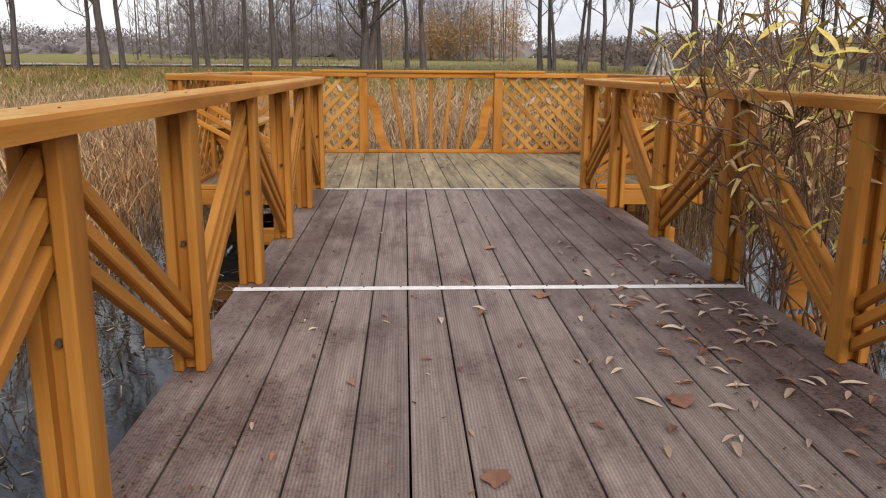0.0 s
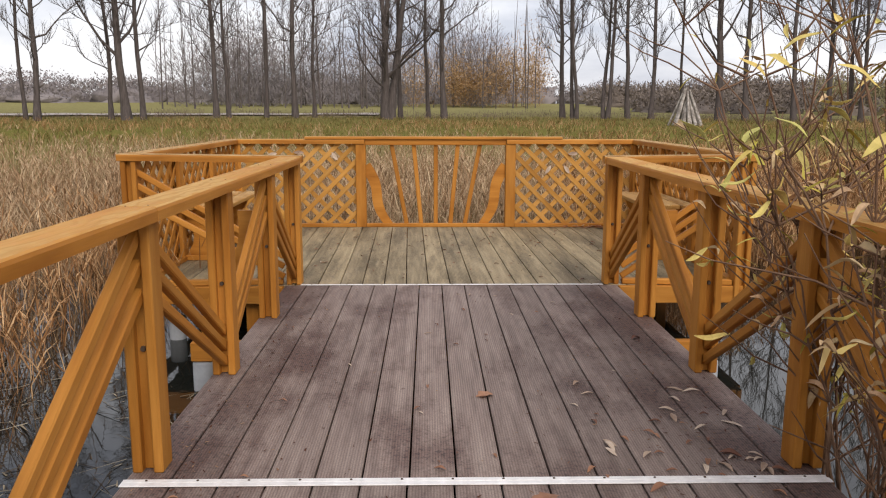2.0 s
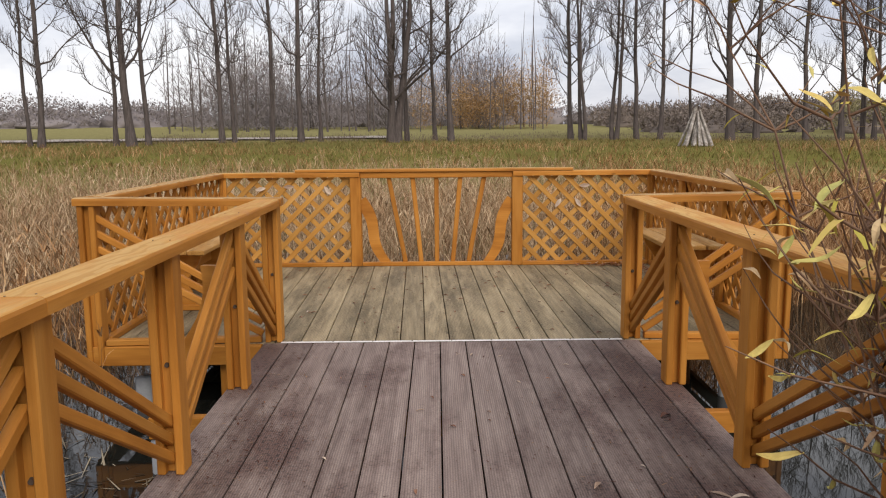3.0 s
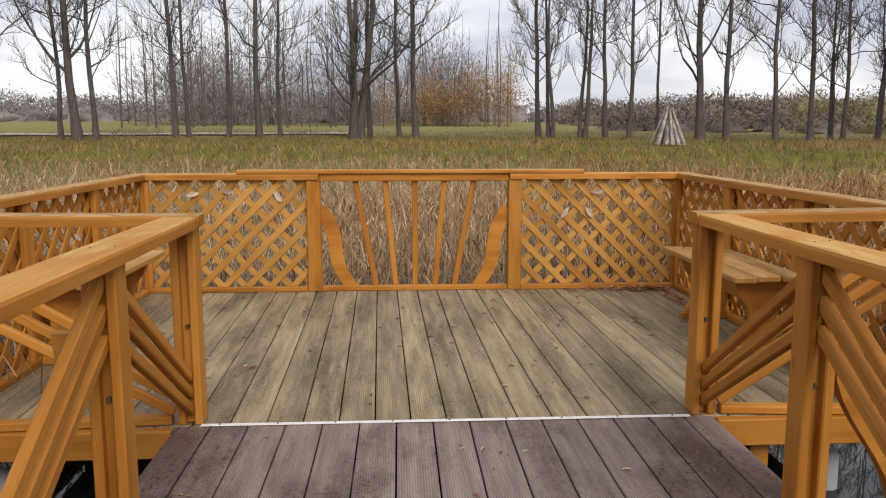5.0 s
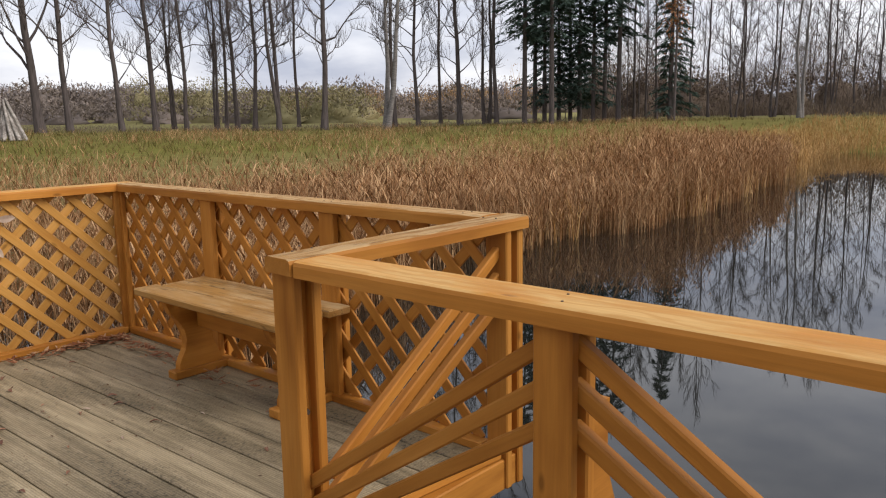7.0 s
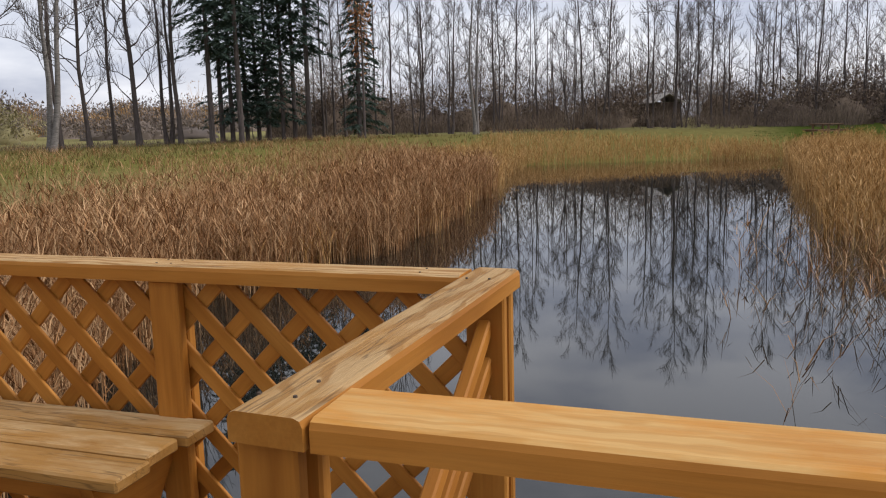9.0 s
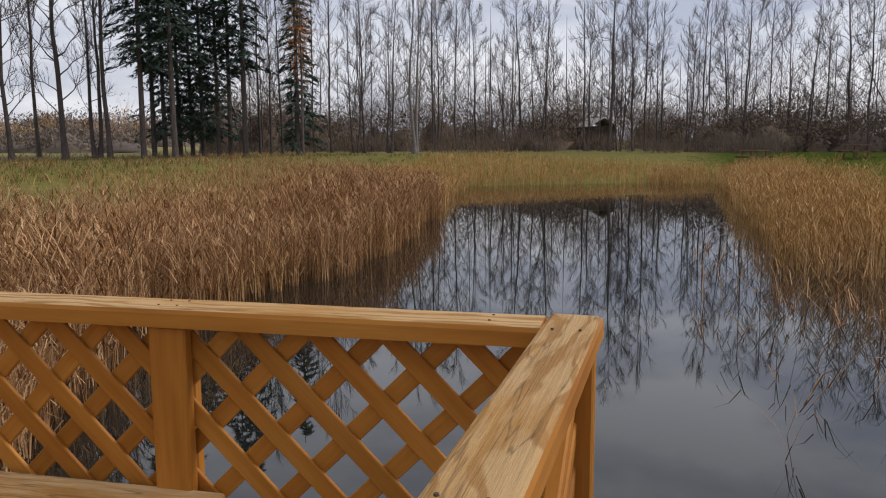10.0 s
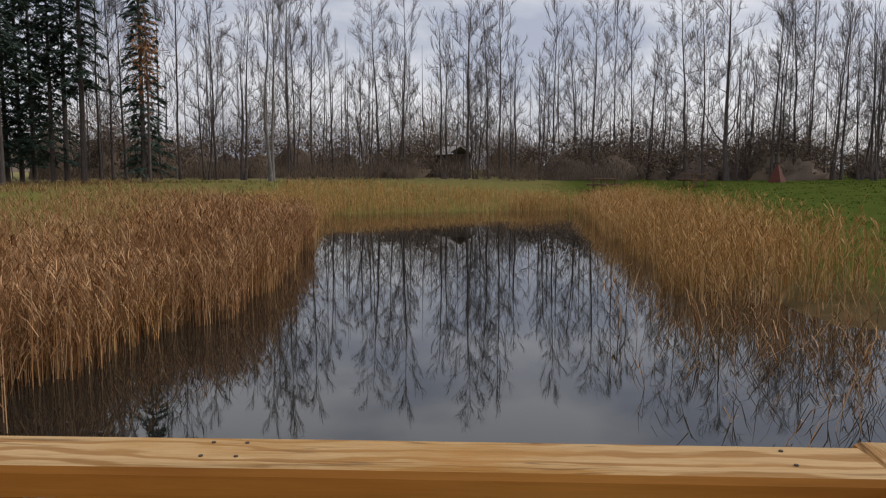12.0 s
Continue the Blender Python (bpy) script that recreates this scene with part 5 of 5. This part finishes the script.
def leaf_mat(name, a, b2):
    m, n, l, b = material(name, 0.6)
    info = n.new("ShaderNodeObjectInfo").outputs["Random"]
    f = noise_node(n, l, n.new("ShaderNodeTexCoord").outputs["Object"], 40, 3)
    col = mixed(n, l, info, a, b2)
    col = mixed(n, l, 0.5, col, ramp(n, l, f, [(0.3, (0.6, 0.55, 0.5)), (0.7, (1.1, 1.1, 1.1))]), "MULTIPLY")
    l.new(col, b.inputs["Base Color"])
    return m


PALE = leaf_mat("pale_dry_leaf", (0.33, 0.23, 0.165), (0.58, 0.47, 0.37))
BROWN = leaf_mat("brown_dry_leaf", (0.14, 0.06, 0.038), (0.33, 0.17, 0.1))
YELL = leaf_mat("yellow_green_leaf", (0.5, 0.47, 0.14), (0.7, 0.52, 0.16))
TAN = leaf_mat("tan_hanging_leaf", (0.58, 0.44, 0.24), (0.46, 0.28, 0.16))
fallen = [
    (leaf_mesh("willow_leaf", 0.115, 0.027, 0.04, 0.35, PALE), "pale dry willow leaf lying on the decking"),
    (leaf_mesh("willow_leaf", 0.09, 0.024, 0.09, 0.6, PALE), "pale curled willow leaf lying on the decking"),
    (leaf_mesh("brown_leaf", 0.08, 0.03, 0.12, 0.7, BROWN), "curled brown dry leaf lying on the decking"),
    (leaf_mesh("lobed_leaf", 0.1, 0.08, 0.05, 0.25, BROWN, 5), "brown lobed leaf lying on the decking"),
]
rnd = random.Random(81)


def drop_leaf(x, y, which, scale=1.0, z=0.0015):
    me, label = fallen[which]
    ob = new("fallen_leaf", me)
    ob.matrix_basis = Matrix.Translation((x, y, z + 0.001)) @ Matrix.Rotation(rnd.uniform(0, 6.28), 4, "Z") @ Matrix.Rotation(rnd.uniform(-0.12, 0.12), 4, "X") @ Matrix.Diagonal((scale, scale, scale, 1))
    tagged(ob, label, "leaf", "fallen leaves on the deck")


for k in range(150):
    x = 1.62 - abs(rnd.gauss(0, 0.42))
    y = rnd.gauss(4.55, 0.75)
    if x > -0.4 and abs(y - Y1) > 0.06:
        drop_leaf(x, y, rnd.choice((0, 1, 1, 1, 2, 2)), rnd.uniform(0.5, 1.0))
for k in range(64):
    drop_leaf(rnd.uniform(-0.45, 1.5), rnd.uniform(2.2, 7.9), rnd.choice((1, 2, 2)), rnd.uniform(0.25, 0.6))
for x, y, s in ((0.02, 3.17, 1.0), (0.98, 3.8, 1.1), (0.36, 3.35, 0.9), (0.82, 2.55, 0.9), (0.75, 4.95, 1.0), (0.62, 5.9, 0.8)):
    drop_leaf(x, y, 3, s)
for k in range(150):
    drop_leaf(rnd.uniform(-1.5, 2.4), rnd.uniform(8.3, 10.9), rnd.choice((1, 2, 2, 2)), rnd.uniform(0.25, 0.6))

# crumbs of leaf and bark on the walkway, thickest along its edges
rng = np.random.default_rng(89)
n = 2600
edge = rng.random(n)
px = np.where(edge < 0.4, -0.6 + np.abs(rng.normal(0, 0.22, n)), np.where(edge < 0.8, 1.68 - np.abs(rng.normal(0, 0.4, n)), rng.uniform(-0.6, 1.7, n)))
py = rng.uniform(1.2, 8.0, n)
ok = (px > -0.63) & (px < 1.7) & (np.abs(py - Y1) > 0.04)
p = np.stack([px[ok], py[ok], np.full(ok.sum(), 0.004)], 1)
q = np.stack([rng.uniform(-1.6, 2.5, 900), 11.0 - np.abs(rng.normal(0, 1.3, 900)), np.full(900, 0.004)], 1)
p = np.concatenate([p, q[q[:, 1] > 8.25]])
m = len(p)
ll = rng.uniform(0.006, 0.024, m)
v, f = ribbons(p, unit(rng.uniform(0, 6.28, m)), np.stack([ll, ll * 0], 1), np.stack([ll * rng.uniform(0, 0.3, m), ll * 0], 1), rng.uniform(0.004, 0.01, m), 2, rng)
tagged(raw_np("leaf_crumbs", v, f, leafy("dark_leaf_crumbs", (0.045, 0.018, 0.012), (0.09, 0.036, 0.022), (0.3, 0.19, 0.12))), "crumbs of dark dry leaves along the deck boards", "leaves", kind="stuff")

# dead stems and leaves afloat beside the walkway
# most pieces are near black, added to dim the water's bright reflection
n = 3600
p = np.stack([rng.uniform(-2.9, -0.72, n), rng.uniform(-0.5, 8.0, n), np.full(n, SURF + 0.003)], 1)
clump = np.array([noise.noise((a * 1.3, b * 1.3, 5.0)) for a, b in p[:, :2]])
p = p[clump > -0.1]
m = len(p)
ll = np.where(rng.random(m) < 0.2, rng.uniform(0.12, 0.35, m), rng.uniform(0.02, 0.08, m))
v, f = ribbons(p, unit(rng.uniform(0, 6.28, m)), np.stack([ll, ll * 0], 1), np.stack([ll * rng.uniform(0, 0.12, m), ll * 0], 1), rng.uniform(0.005, 0.014, m), 2, rng)
tagged(raw_np("floating_litter", v, f, leafy("darkened_dead_stems", (0.02, 0.014, 0.009), (0.055, 0.04, 0.025), (0.4, 0.34, 0.24))), "dead stems and leaves afloat, with extra dark pieces that dim the water", "litter", kind="stuff")

# a drift of leaves in the platform's back corner
rng = np.random.default_rng(90)
n = 420
t = rng.random(n)
along = rng.random(n) < 0.55
px = np.where(along, 2.47 - np.abs(rng.normal(0, 0.35, n)), 2.47 - np.abs(rng.normal(0, 0.06, n)))
py = np.where(along, 10.98 - np.abs(rng.normal(0, 0.05, n)), 10.98 - np.abs(rng.normal(0, 0.8, n)))
ok = (px > 0.9) & (py > 8.5)
p = np.stack([px[ok], py[ok], 0.004 + 0.022 * rng.random(ok.sum())], 1)
m = len(p)
ll = rng.uniform(0.03, 0.07, m)
v, f = ribbons(p, unit(rng.uniform(0, 6.28, m)), np.stack([ll, ll * 0], 1), np.stack([ll * rng.uniform(-0.05, 0.25, m), ll * 0], 1), rng.uniform(0.012, 0.028, m), 3, rng)
tagged(raw_np("leaf_drift", v, f, leafy("rust_brown_litter", (0.16, 0.06, 0.03), (0.27, 0.11, 0.055), (0.42, 0.26, 0.14))), "drift of rust-brown dry leaves in the platform corner", "leaves", kind="stuff")

# dry leaves caught in the lattice
for x, z in ((1.66, 0.62), (1.86, 0.62), (1.92, 0.79), (-0.62, 0.76), (-1.0, 0.8), (-1.28, 0.78)):
    ob = new("caught_leaf", fallen[0][0])
    ob.matrix_basis = Matrix.Translation((x, PB - 0.028, z)) @ Matrix.Rotation(radians(90), 4, "X") @ Matrix.Rotation(rnd.uniform(-1, 1), 4, "Z") @ Matrix.Diagonal((0.9, 1.5, 1, 1))
    tagged(ob, "pale dry leaf caught in the lattice railing", "leaf", "leaves caught in the lattice")
ob = new("caught_leaf", fallen[0][0])
ob.matrix_basis = Matrix.Translation((PL + 0.03, 9.75, 0.62)) @ Matrix.Rotation(radians(90), 4, "Y") @ Matrix.Rotation(1.2, 4, "Z") @ Matrix.Diagonal((0.9, 1.5, 1, 1))
tagged(ob, "pale dry leaf caught in the lattice railing", "leaf", "leaves caught in the lattice")

# ---- willow bush beside the walkway ----
bush = thing("willow_bush", (2.0, 4.7, SURF - 0.1), "thin-stemmed willow bush with sparse yellow-green leaves leaning over the railing", "bush")
rng = np.random.default_rng(101)
hang = [leaf_mesh("leaf", 0.13, 0.027, 0.12, 0.3, YELL), leaf_mesh("leaf", 0.11, 0.023, -0.2, 0.45, YELL), leaf_mesh("leaf", 0.1, 0.024, 0.25, 0.7, TAN)]
leaf_n = 0
rest = []
for k in range(36):
    bx, by = rng.uniform(1.88, 2.3), rng.uniform(4.1, 5.35)
    lean_x, lean_y = rng.normal(-0.1, 0.12), rng.normal(-0.02, 0.2)
    if k < 17:
        bx, by, lean_x = rng.uniform(1.84, 1.96), rng.uniform(4.3, 5.35), rng.uniform(-0.28, -0.1)
    hgt = rng.uniform(1.2, 2.2)
    pts = []
    for i in range(9):
        t = i / 8
        pts.append((bx + lean_x * hgt * t ** 1.4 + rng.normal(0, 0.018), by + lean_y * hgt * t ** 1.4 + rng.normal(0, 0.018), SURF - 0.1 + hgt * t))
    r0 = rng.uniform(0.0055, 0.01)
    pieces = [tube(pts, [r0 * (1 - 0.75 * i / 8) for i in range(9)], 5)]
    for j in range(14):
        i0 = int(rng.integers(3, 9))
        a = rng.uniform(0, 6.28)
        tw = branch_path(rng, pts[i0], a, rng.uniform(0.3, 1.2), rng.uniform(0.18, 0.6), 4, 0.3, 0.15)
        pieces.append(tube(tw, [0.0042, 0.0036, 0.003, 0.0024, 0.0015], 4))
        for z in range(3):
            if tw[-1][2] < 0.45 or rng.random() < 0.3:
                continue
            q = tw[int(rng.integers(1, 5))]
            if leaf_n > 298 or rng.random() < 0.5:
                rest.append(q)
                continue
            kind = 0 if q[2] > 1.0 and rng.random() < 0.6 else 1 if rng.random() < 0.4 else 2
            la, lt = rng.uniform(0, 6.28), rng.uniform(-1.0, 0.5)
            ob = new("leaf", hang[kind])
            sc = rng.uniform(0.7, 1.15)
            put_under(ob, bush, Matrix.Translation(q) @ Matrix.Rotation(la, 4, "Z") @ Matrix.Rotation(-lt, 4, "Y") @ Matrix.Rotation(rng.uniform(-0.8, 0.8), 4, "X") @ Matrix.Translation((0.05 * sc, 0, 0)) @ Matrix.Diagonal((sc, sc, sc, 1)))
            leaf_n += 1
    v, f = join(pieces)
    raw_np("stem", v, f, STEM, bush)
q = np.array(rest)
m = len(q)
ll = rng.uniform(0.06, 0.11, m)
v, f = ribbons(q, unit(rng.uniform(0, 6.28, m)), np.stack([ll, ll * 0.1], 1), np.stack([ll * rng.uniform(-0.6, 0.8, m), -ll * rng.uniform(0.1, 0.8, m)], 1), rng.uniform(0.014, 0.024, m), 4, rng)
tagged(raw_np("small_leaves", v, f, WILLOW, bush), "small dry yellow and tan leaves", kind="stuff")
